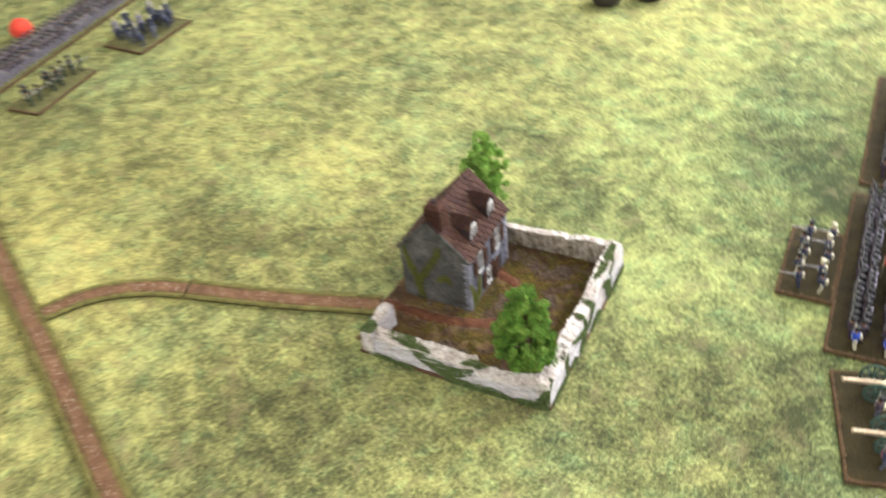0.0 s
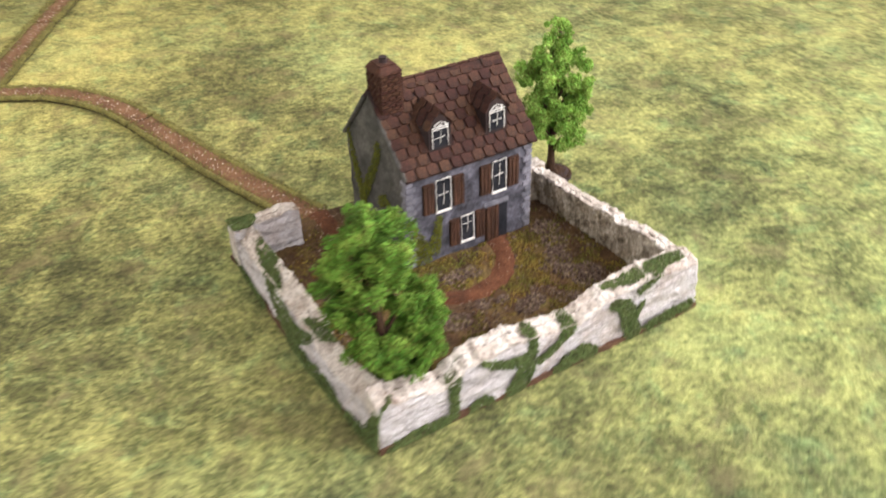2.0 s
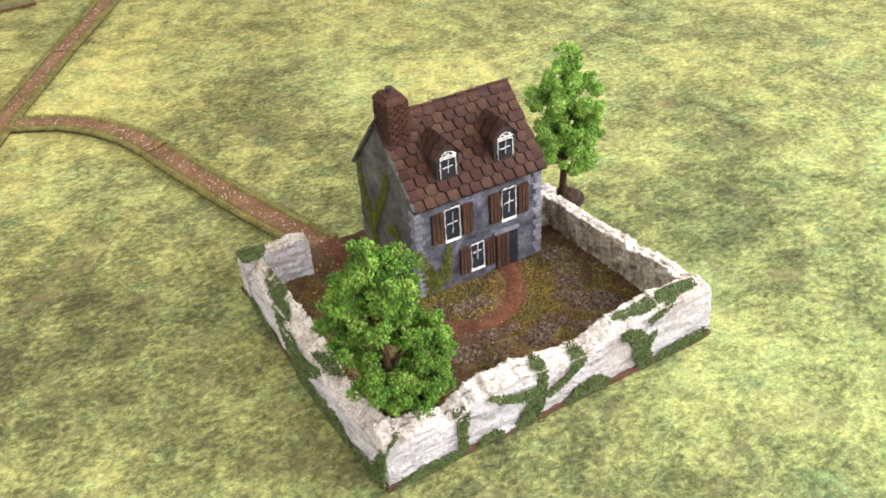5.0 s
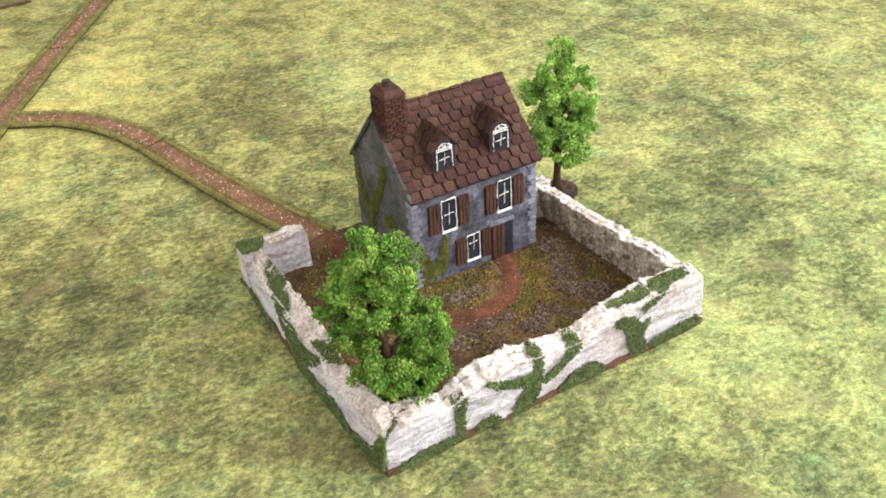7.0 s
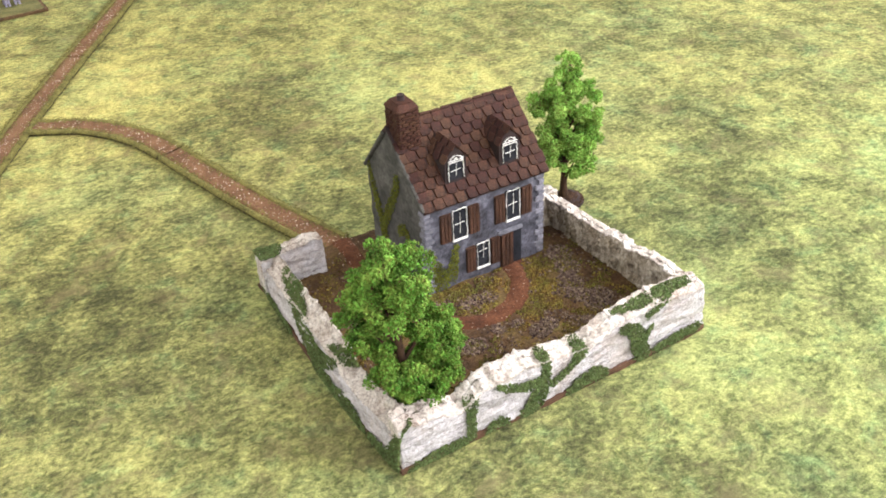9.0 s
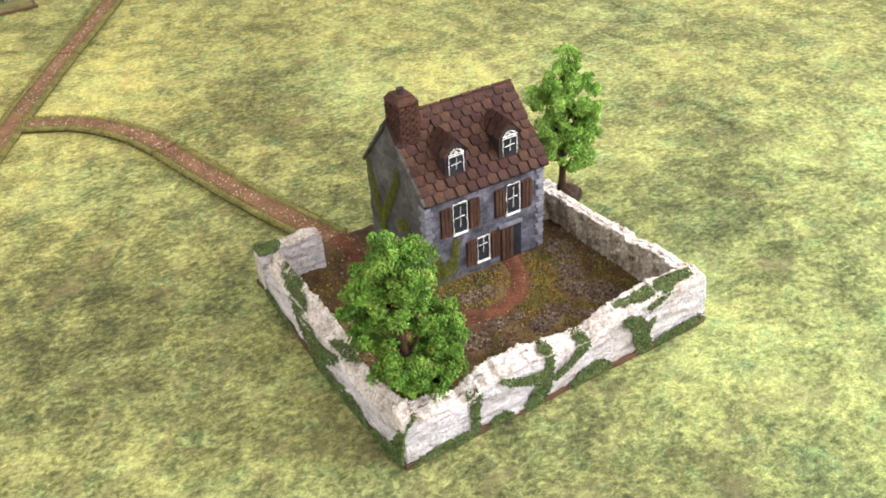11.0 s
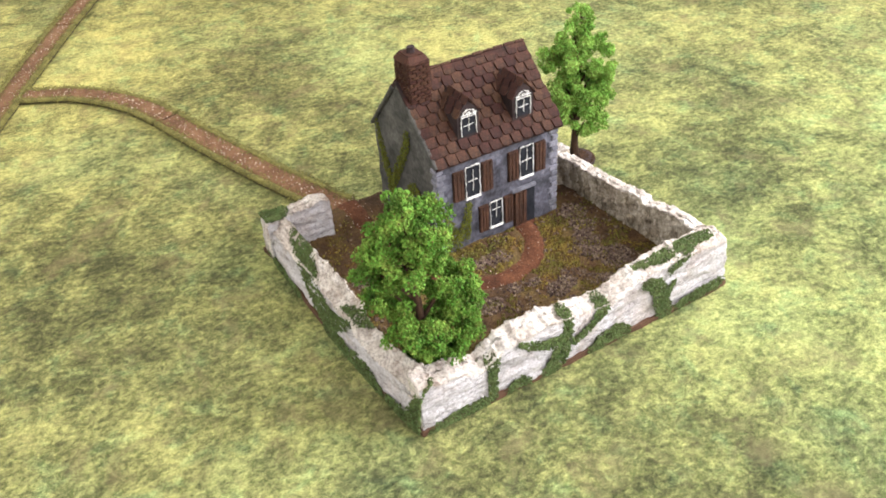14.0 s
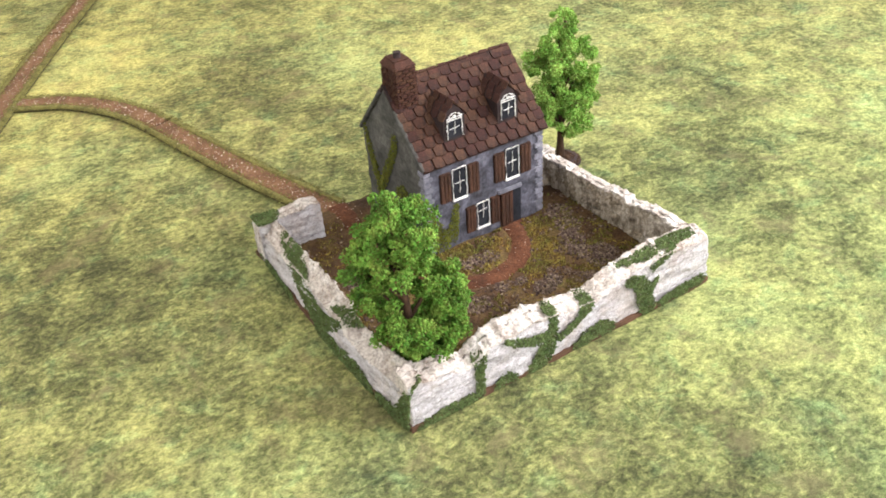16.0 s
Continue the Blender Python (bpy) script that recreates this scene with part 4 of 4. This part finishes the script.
pts = np.stack([228 + d * np.cos(a), 164 + d * np.sin(a), 5.3 - 3.2 * (d / 12.5) ** 2.5], 1)
v, f = crumbs(pts, rng2.uniform(0.4, 0.9, 1500), 71)
raw_part("grit", v, f, BARK, back_tree, "dark brown grit")


# ---- road strips ----
def road(points, width, seed, label):
    line = along(points, 4)
    r = thing("road_strip", (*line[len(line) // 2], 0), label, "model road", "model roads")
    sides = []
    for i, p in enumerate(line):
        q = line[min(i + 1, len(line) - 1)] - line[max(i - 1, 0)]
        sides.append(np.array([-q[1], q[0]]) / np.linalg.norm(q))

    def ribbon(section):
        """A cross-section of (share of the half width, height) drawn along the line."""
        bm = bmesh.new()
        prev = None
        for i, (p, s) in enumerate(zip(line, sides)):
            w = width / 2 * (1 + 0.06 * noise.noise(Vector((i * 0.25, seed, 0))))
            row = [bm.verts.new((*(p + s * w * a), z + (0.35 * noise.noise(Vector((i * 0.6, a * 4, seed))) if z > 1 else 0))) for a, z in section]
            if prev:
                for k in range(len(row)):
                    bm.faces.new((prev[k], prev[(k + 1) % len(row)], row[(k + 1) % len(row)], row[k]))
            else:
                bm.faces.new(row)
            prev = row
        bm.faces.new(prev[::-1])
        bmesh.ops.recalc_face_normals(bm, faces=bm.faces[:])
        return bm

    part("roadway", ribbon([(-0.7, 0.6), (-0.7, 3.9), (-0.35, 3.7), (0, 3.8), (0.35, 3.7), (0.7, 3.9), (0.7, 0.6)]), ROAD, r, smooth=True)
    for sg in (-1, 1):
        part("verge", ribbon([(sg * 0.64, 2.0), (sg * 0.64, 4.0), (sg * 0.8, 4.4), (sg * 0.95, 3.7), (sg * 1.0, 2.6), (sg * 0.97, 1.9)]), VERGE, r, "olive green flocked verge", smooth=True)
    # undercut edge, its shade deepened by the dark colour
    part("underside", ribbon([(-0.93, 0.0), (-0.96, 2.2), (0.96, 2.2), (0.93, 0.0)]), ROAD_SIDE, r, "underside and edge of the strip, coloured dark for shade")
    rng = np.random.default_rng(seed)
    sides = np.array(sides)
    n = int(len(line) * 85)
    k = rng.integers(0, len(line), n)
    sg = np.where(rng.uniform(size=n) < 0.5, -1, 1)
    a = sg * (1.0 - np.abs(rng.normal(0, 0.27, n))).clip(0.3, 1.0)
    p = line[k] + sides[k] * (width / 2 * a)[:, None] + rng.normal(0, 2, (n, 2))
    z = np.interp(np.abs(a), [0, 0.66, 0.8, 0.95, 1.0], [3.8, 4.0, 4.4, 3.8, 2.6])
    v, f = crumbs(np.column_stack([p, z]), rng.uniform(0.25, 0.6, n), seed + 1)
    raw_part("flock", v, f, VERGE, r, "olive green flock")
    n = int(len(line) * 3.6)
    k = rng.integers(0, len(line), n)
    p = line[k] + sides[k] * (width / 2 * rng.normal(0, 0.28, n).clip(-0.6, 0.6))[:, None] + rng.normal(0, 2, (n, 2))
    v, f = crumbs(np.column_stack([p, np.full(n, 3.9)]), rng.uniform(0.5, 0.87, n) ** 3 * 1.1 + 0.1, seed + 2)
    raw_part("grit", v, f, FLECK, r, "pale scattered grit")
    return r


road([(58, 208), (50, 234), (33, 290), (17, 352), (2, 415)], 27, 81, "brown flocked road strip leading to the garden gate")
road([(1, 418.5), (-10, 455), (-29, 490), (-53, 518), (-90, 541)], 27, 82, "curved brown road strip meeting the longer road")
road([(-330, 135), (-284, 215), (-241, 292), (-188, 386), (-126, 498), (-83, 580), (-21, 692)], 28, 83, "long straight brown flocked road strip")
road([(-19, 695.5), (31, 781), (70, 850), (130, 962), (175, 1042)], 28, 84, "straight brown flocked road strip")


# ---- model soldiers on their bases at the rim of the field ----
def plain(name, c, rough=0.7, metal=0.0):
    return surface(name, [(0.35, tuple(v * 0.6 for v in c)), (0.65, tuple(v * 1.2 for v in c))], 500, rough, bump=0, metal=metal)


BLUE = plain("dark_blue_paint", (0.035, 0.042, 0.080))
BRIGHT_BLUE = plain("bright_blue_paint", (0.03, 0.08, 0.45))
PURPLE = plain("plum_paint", (0.050, 0.034, 0.052))
LILAC = plain("lilac_grey_paint", (0.27, 0.25, 0.33))
GREEN = plain("dark_green_paint", (0.025, 0.045, 0.030))
GUN_GREEN = plain("gun_green_paint", (0.045, 0.085, 0.065))
CREAM = plain("cream_paint", (0.62, 0.58, 0.42))
BLACK = plain("black_paint", (0.02, 0.02, 0.022))
SKIN = plain("flesh_paint", (0.36, 0.19, 0.12))
SLATE = plain("slate_blue_paint", (0.10, 0.108, 0.14))
PINK = plain("pink_flag_cloth", (0.62, 0.16, 0.17))
FLAG_RED = plain("red_flag_cloth", (0.62, 0.11, 0.07))
RED = plain("red_felt", (0.78, 0.075, 0.045), 0.9)
BRASS = plain("pale_brass", (0.66, 0.52, 0.36), 0.4, 0.3)
STEEL = plain("steel_paint", (0.40, 0.40, 0.42), 0.4, 0.6)
STAND_GREEN = surface("stand_grass", [(0.3, (0.085, 0.085, 0.032)), (0.7, (0.21, 0.20, 0.075))], 60, 0.95, (0.6, 1.2), 500, 0.8, 0.001)
STAND_GRIT = surface("stand_grit", [(0.3, (0.10, 0.06, 0.034)), (0.7, (0.24, 0.15, 0.09))], 300, 0.9, vary=0.4, island=True, bump=0)
STAND_TOP = surface("stand_turf", [(0.3, (0.020, 0.016, 0.006)), (0.7, (0.060, 0.045, 0.015))], 60, 0.95, (0.6, 1.2), 500, 0.8, 0.001)
STAND_EDGE = surface("stand_edge", [(0.3, (0.055, 0.032, 0.014)), (0.7, (0.135, 0.080, 0.036))], 80, 0.9, (0.6, 1.2), 500, 0.6, 0.0008)
POT = plain("dark_glazed_clay", (0.045, 0.036, 0.034), 0.3)


def figurine_mesh(coat, legs, hat, extra, seed, pointing=False):
    """A small standing soldier as one plain mesh with painted areas; its feet at the origin, facing -y."""
    r = random.Random(seed)
    bm = bmesh.new()

    def paint(index, before):
        for f in list(bm.faces)[before:]:
            f.material_index = index

    n = 0
    for s in (-1, 1):
        tube(bm, [(s * 1.0, r.uniform(-1, 1), 0), (s * 0.9, 0, 3), (s * 0.6, 0, 5.4)], [0.8, 0.75, 0.9], 6)
    paint(1, n)
    n = len(bm.faces)
    tube(bm, [(0, 0, 4.8), (0, 0, 6.6), (0, -0.2, 8.6), (0, -0.2, 9.4)], [1.5, 1.45, 1.9, 1.0], 8)
    tube(bm, [(-1.9, -0.1, 8.8), (-2.2, -0.8, 7.2), (-1.0, -2.0, 7.0)], [0.7, 0.6, 0.5], 5)
    tube(bm, [(1.9, -0.1, 8.8), (2.2, -0.9, 7.4), (1.0, -2.2, 7.6)], [0.7, 0.6, 0.5], 5)
    paint(0, n)
    n = len(bm.faces)
    tube(bm, [(0, -0.2, 9.2), (0, -0.3, 9.9), (0, -0.3, 10.8), (0, -0.3, 11.3)], [0.6, 1.05, 1.05, 0.6], 7)
    paint(4, n)
    n = len(bm.faces)
    tube(bm, [(0, -0.2, 10.8), (0, -0.1, 12.8), (0, -0.1, 13.0)], [1.15, 1.35, 1.0], 8)
    paint(2, n)
    n = len(bm.faces)
    box(bm, -1.3, 1.3, 1.2, 2.3, 6.6, 8.8, 0.25)
    tube(bm, [(-0.9, -1.7, 8.6), (0.9, -1.75, 6.2)], [0.3, 0.3], 4)
    tube(bm, [(0, -1.2, 12.6), (0, -1.2, 14.0)], [0.35, 0.2], 5)
    paint(3, n)
    n = len(bm.faces)
    if pointing:
        tube(bm, [(0.6, 1.0, 7.9), (0.6, -2.0, 8.2), (0.6, -9.0, 8.8)], [0.45, 0.4, 0.2], 5)
    else:
        tube(bm, [(-1.6, -1.4, 4.8), (-1.7, -1.3, 9.0), (-1.8, -1.0, 14.6)], [0.4, 0.35, 0.18], 5)
    paint(5, n)
    for v in bm.verts:
        v.co *= MM * 2.05
    return mesh_of("figurine", bm, [coat, legs, hat, extra, SKIN, STEEL])


def horse_mesh(coat, horse, seed):
    """A mounted soldier as one plain mesh."""
    bm = bmesh.new()
    tube(bm, [(0, 8, 8.5), (0, 6.5, 9), (0, 0, 8.4), (0, -5.5, 9), (0, -7, 9)], [1.2, 3.1, 2.8, 3.0, 1.4], 9)
    tube(bm, [(0, -5.5, 9.5), (0, -8.5, 14), (0, -11.5, 13.2), (0, -13, 11.6)], [2.3, 1.6, 1.3, 0.8], 8)
    for x, y in ((-1.4, -5.5), (1.4, -5), (-1.4, 6), (1.4, 6.6)):
        tube(bm, [(x, y, 8), (x, y - 0.6, 4), (x, y + 0.3, 0)], [1.2, 0.7, 0.7], 6)
    tube(bm, [(0, 8, 10), (0, 10.5, 7), (0, 10.2, 3)], [0.7, 1.0, 0.5], 6)
    for f in bm.faces:
        f.material_index = 1
    n = len(bm.faces)
    tube(bm, [(0, 0.5, 10.5), (0, 0.2, 14), (0, 0, 17), (0, 0, 17.8)], [2.2, 1.7, 2.1, 1.0], 8)
    for s in (-1, 1):
        tube(bm, [(s * 1.2, 0, 11.5), (s * 3.1, -1.5, 9), (s * 3.0, -0.8, 5)], [1.2, 1.0, 0.7], 6)
        tube(bm, [(s * 2.0, 0, 17), (s * 2.8, -1.6, 14.6), (s * 1.2, -3.4, 14)], [0.8, 0.7, 0.5], 5)
    for f in list(bm.faces)[n:]:
        f.material_index = 0
    n = len(bm.faces)
    tube(bm, [(0, -0.2, 17.6), (0, -0.3, 18.6), (0, -0.3, 20.4), (0, -0.2, 21.6)], [0.7, 1.3, 1.5, 0.8], 8)
    tube(bm, [(0, 0.6, 20.2), (0, 1.4, 22.5)], [0.6, 0.4], 5)
    for f in list(bm.faces)[n:]:
        f.material_index = 2
    for v in bm.verts:
        v.co *= MM * 1.7
    return mesh_of("figurine", bm, [coat, horse, CREAM])


LINE_MEN = [figurine_mesh(PURPLE, PURPLE, BLACK, c, s) for s, c in enumerate((BLACK, LILAC, BLACK))]
DRUMMER = figurine_mesh(BRIGHT_BLUE, CREAM, BLACK, CREAM, 5)
SKIRMISH = [figurine_mesh(BLUE, BLUE, BLACK, CREAM, 6, True), figurine_mesh(BLUE, CREAM, BLACK, CREAM, 7), figurine_mesh(BLUE, BLUE, CREAM, CREAM, 8, True)]
PALE_MEN = [figurine_mesh(LILAC, LILAC, BLACK, CREAM, 9), figurine_mesh(PURPLE, LILAC, BLACK, LILAC, 10)]
RIFLES = [figurine_mesh(GREEN, GREEN, BLACK, BLACK, 11), figurine_mesh(GREEN, GREEN, BLACK, CREAM, 12, True), figurine_mesh(BLACK, GREEN, BLACK, SLATE, 17)]
RIDERS = [horse_mesh(BLUE, SLATE, 13), horse_mesh(SLATE, BLUE, 14), horse_mesh(LILAC, BLUE, 15)]
CREW = [figurine_mesh(BLUE, SLATE, BLACK, FLAG_RED, 15), figurine_mesh(PURPLE, SLATE, BLACK, CREAM, 16)]


def stand(name, corner, length, depth, turn, label, top=None, group="model regiments"):
    """A flat base whose corner lies at (x, y) mm; local x runs along its length, local y across it."""
    s = thing(name, (0, 0, 0), label, "model soldiers", group)
    s.matrix_basis = Matrix.Translation((corner[0] * MM, corner[1] * MM, 0)) @ Matrix.Rotation(radians(turn), 4, "Z")
    bm = box(bmesh.new(), 0, length, 0, depth, 0, 3.4, 0.7)
    part("base", bm, STAND_EDGE, s, "brown painted base edge")
    bm = bmesh.new()
    bmesh.ops.create_grid(bm, x_segments=max(6, int(length / 5)), y_segments=max(6, int(depth / 5)), size=1, matrix=Matrix.Translation((length / 2, depth / 2, 3.6)) @ Matrix.Diagonal((length / 2 - 2.5, depth / 2 - 2.5, 1, 1)))
    for v in bm.verts:
        inside = min(v.co.x - 2.4, length - 2.4 - v.co.x, v.co.y - 2.4, depth - 2.4 - v.co.y)
        v.co.z = 3.3 + min(1, inside / 5) * (0.8 + 0.6 * noise.noise(v.co * 0.15 + Vector((corner[0], 0, 0))))
    part("turf", bm, top or STAND_TOP, s, "dull olive turf", smooth=True)
    rng = np.random.default_rng(int(abs(corner[0]) + length))
    n = int((length + depth) * 2.2)
    u = rng.uniform(0, 1, n)
    side = rng.integers(0, 4, n)
    x = np.where(side < 2, u * length, np.where(side == 2, 2.2, length - 2.2))
    y = np.where(side >= 2, u * depth, np.where(side == 0, 2.2, depth - 2.2))
    pts = np.column_stack([x + rng.normal(0, 0.9, n), y + rng.normal(0, 0.9, n), np.full(n, 3.6)])
    v, f = crumbs(pts, rng.uniform(0.3, 0.8, n), 99)
    raw_part("grit", v, f, STAND_GRIT, s, "sandy grit rim")
    return s


def put_men(s, meshes, spots, face, seed):
    r = random.Random(seed)
    for x, y in spots:
        ob = place_piece("figurine", r.choice(meshes), s, Matrix.Translation((x + r.uniform(-0.8, 0.8), y + r.uniform(-0.8, 0.8), 3.6)) @ Matrix.Rotation(radians(face + r.uniform(-12, 12)), 4, "Z"))


def flag(s, x, y, material, turn):
    f = part("flagpole", tube(bmesh.new(), [(x, y, 4), (x, y, 30)], [0.5, 0.4], 6), CREAM, s)
    bm = bmesh.new()
    c, d = math.cos(radians(turn)), math.sin(radians(turn))
    rows = []
    for i in range(9):
        u = i * 1.9
        w = 1.6 * math.sin(u * 0.5)
        rows.append([bm.verts.new((x + c * u - d * w, y + d * u + c * w, z - 0.12 * u)) for z in (29, 25, 21, 17)])
    for a, b in zip(rows, rows[1:]):
        for k in range(3):
            bm.faces.new((a[k], b[k], b[k + 1], a[k + 1]))
    bmesh.ops.solidify(bm, geom=bm.faces[:], thickness=0.4)
    part("flag", bm, material, f, "folded coloured flag", smooth=True)


# skirmishers in two loose files, beside the long infantry line
s = stand("skirmisher_stand", (222, -203), 112, 54, 1.5, "loose blue and white model skirmishers on a brown base")
put_men(s, SKIRMISH, [(14 + 19 * i, 36 + 3 * (i % 2)) for i in range(5)] + [(12 + 20 * i, 13 + 3 * (i % 2)) for i in range(5)], 180, 3)
s = stand("infantry_stand", (160, -276), 256, 72, 2.0, "two dense ranks of plum-coated model infantry with flags")
put_men(s, LINE_MEN, [(24 + 8.6 * i, 52) for i in range(26)] + [(24 + 8.6 * i, 42) for i in range(26)] + [(22 + 8.6 * i, 23) for i in range(26)] + [(22 + 8.6 * i, 13) for i in range(26)], 180, 4)
put_men(s, [DRUMMER], [(11, 47), (10, 20)], 180, 5)
flag(s, 118, 34, FLAG_RED, -30)
flag(s, 192, 34, PINK, -30)
s = stand("infantry_stand", (436, -272), 250, 74, 2.0, "plum-coated model infantry ranks on a brown base")
put_men(s, LINE_MEN, [(16 + 11.5 * i, 52) for i in range(19)] + [(16 + 11.5 * i, 40) for i in range(19)] + [(16 + 11.5 * i, 22) for i in range(19)], 180, 6)
# gun battery
s = stand("artillery_stand", (40, -332), 122, 92, 14, "model gun crew on a brown artillery base")


def wheel_at(gun, x, y, z, r):
    """A spoked wheel that turns about the local x axis."""
    n = 22
    ring = [(x, y + r * math.cos(2 * math.pi * k / n), z + r * math.sin(2 * math.pi * k / n)) for k in range(n + 1)]
    w = part("wheel", tube(bmesh.new(), ring, [1.3] * (n + 1), 6), GUN_GREEN, gun, "green spoked wheel")
    for k in range(8):
        a = 2 * math.pi * k / 8
        part("spoke", tube(bmesh.new(), [(x, y, z), (x, y + r * math.cos(a), z + r * math.sin(a))], [1.0, 0.8], 5), GUN_GREEN, w)
    part("hub", tube(bmesh.new(), [(x - 1.6, y, z), (x + 1.6, y, z)], [2.4, 2.0], 9), GUN_GREEN, w)


def field_gun(base, x, y):
    """A gun that points along the base's +y, on two wheels with a trail."""
    g = thing("field_gun", (0, 0, 0), "green model field gun with a pale brass barrel", "model cannon", "model cannons")
    g.matrix_basis = base.matrix_basis.copy()
    for sx in (-1, 1):
        wheel_at(g, x + sx * 11, y, 15.4, 10.2)
    part("carriage", box(bmesh.new(), x - 2.4, x + 2.4, y - 16, y + 4, 11.6, 14.2, 0.6), GUN_GREEN, g)
    part("axle", tube(bmesh.new(), [(x - 11, y, 15.4), (x + 11, y, 15.4)], [0.9, 0.9], 7), GUN_GREEN, g)
    part("trail", tube(bmesh.new(), [(x, y - 2, 13), (x, y - 28, 4.8)], [2.0, 1.2], 6), GUN_GREEN, g)
    part("barrel", tube(bmesh.new(), [(x, y - 11, 16.6), (x, y - 9, 16.6), (x, y + 2, 16.8), (x, y + 24, 17.2), (x, y + 25, 17.2), (x, y + 27, 17.2)], [1.0, 2.6, 2.3, 1.7, 2.1, 2.0], 12), BRASS, g, smooth=True)


field_gun(s, 98, 60)
field_gun(s, 42, 58)
put_men(s, CREW, [(84, 34), (112, 30), (70, 60), (28, 32), (56, 34), (66, 26), (18, 62)], 180, 9)
s = stand("infantry_stand", (-150, -345), 160, 80, 8, "dark model infantry on a brown base near the guns")
put_men(s, LINE_MEN + CREW, [(14 + 12 * i, 60) for i in range(12)] + [(14 + 12 * i, 40) for i in range(12)], 180, 10)
# the far side
s = stand("rifle_stand", (220, 872), 134, 60, 5.0, "dark green model riflemen in loose pairs on a sandy base", STAND_GREEN)
put_men(s, RIFLES, [(18, 26), (26, 36), (34, 24), (28, 46), (62, 24), (70, 34), (80, 24), (72, 44), (86, 38), (104, 40), (112, 28), (122, 40), (126, 24)], 60, 12)
s = stand("cavalry_stand", (419, 853), 122, 84, -1.0, "slate-blue model horsemen on a brown base", STAND_GREEN)
put_men(s, RIDERS, [(24, 22), (26, 48), (28, 74), (56, 24), (60, 52), (60, 78), (88, 26), (92, 54), (106, 70), (108, 34)], 150, 13)
s = stand("infantry_stand", (140, 974), 480, 74, 5.0, "long dense ranks of lilac-grey model infantry", STAND_GREEN)
put_men(s, PALE_MEN, [(14 + 12.4 * i, 14) for i in range(37)] + [(14 + 12.4 * i, 25) for i in range(37)] + [(14 + 12.4 * i, 46) for i in range(37)] + [(14 + 12.4 * i, 57) for i in range(37)], 10, 14)
s = stand("infantry_stand", (-203, 872), 190, 70, 2.0, "lilac-grey model infantry on a brown base beside the road", STAND_GREEN)
put_men(s, PALE_MEN, [(14 + 12.4 * i, 40) for i in range(13)] + [(14 + 12.4 * i, 52) for i in range(13)], 10, 15)

marker = thing("marker", (405, 1101, 0), "round bright red felt marker behind the infantry", "game marker")
bm = bmesh.new()
bmesh.ops.create_icosphere(bm, subdivisions=3, radius=18, matrix=Matrix.Translation((405, 1101, 16.5)))
for v in bm.verts:
    v.co += (v.co - Vector((405, 1101, 16.5))).normalized() * 1.0 * noise.noise(v.co * 0.3)
    v.co.z = max(v.co.z, 0)
part("ball", bm, RED, marker, smooth=True)


def pot(x, y, r, h):
    p = thing("pot", (x, y, 0), "dark glossy rounded clay pot on the grass mat", "pot", "dark pots")
    prof = [(r * 0.62, 0), (r * 0.86, 2.5), (r, h * 0.3), (r * 0.98, h * 0.75), (r * 0.9, h), (r * 0.8, h), (r * 0.82, h * 0.6), (r * 0.5, 4)]
    bm = bmesh.new()
    n = 32
    rings = [[bm.verts.new((x + a * math.cos(2 * math.pi * k / n), y + a * math.sin(2 * math.pi * k / n), z)) for k in range(n)] for a, z in prof]
    for q, w in zip(rings, rings[1:]):
        for k in range(n):
            bm.faces.new((q[k], q[(k + 1) % n], w[(k + 1) % n], w[k]))
    bm.faces.new(rings[0][::-1])
    bm.faces.new(rings[-1])
    part("bowl", bm, POT, p, smooth=True)


pot(803, 222, 25, 42)
pot(838, 164, 24, 40)
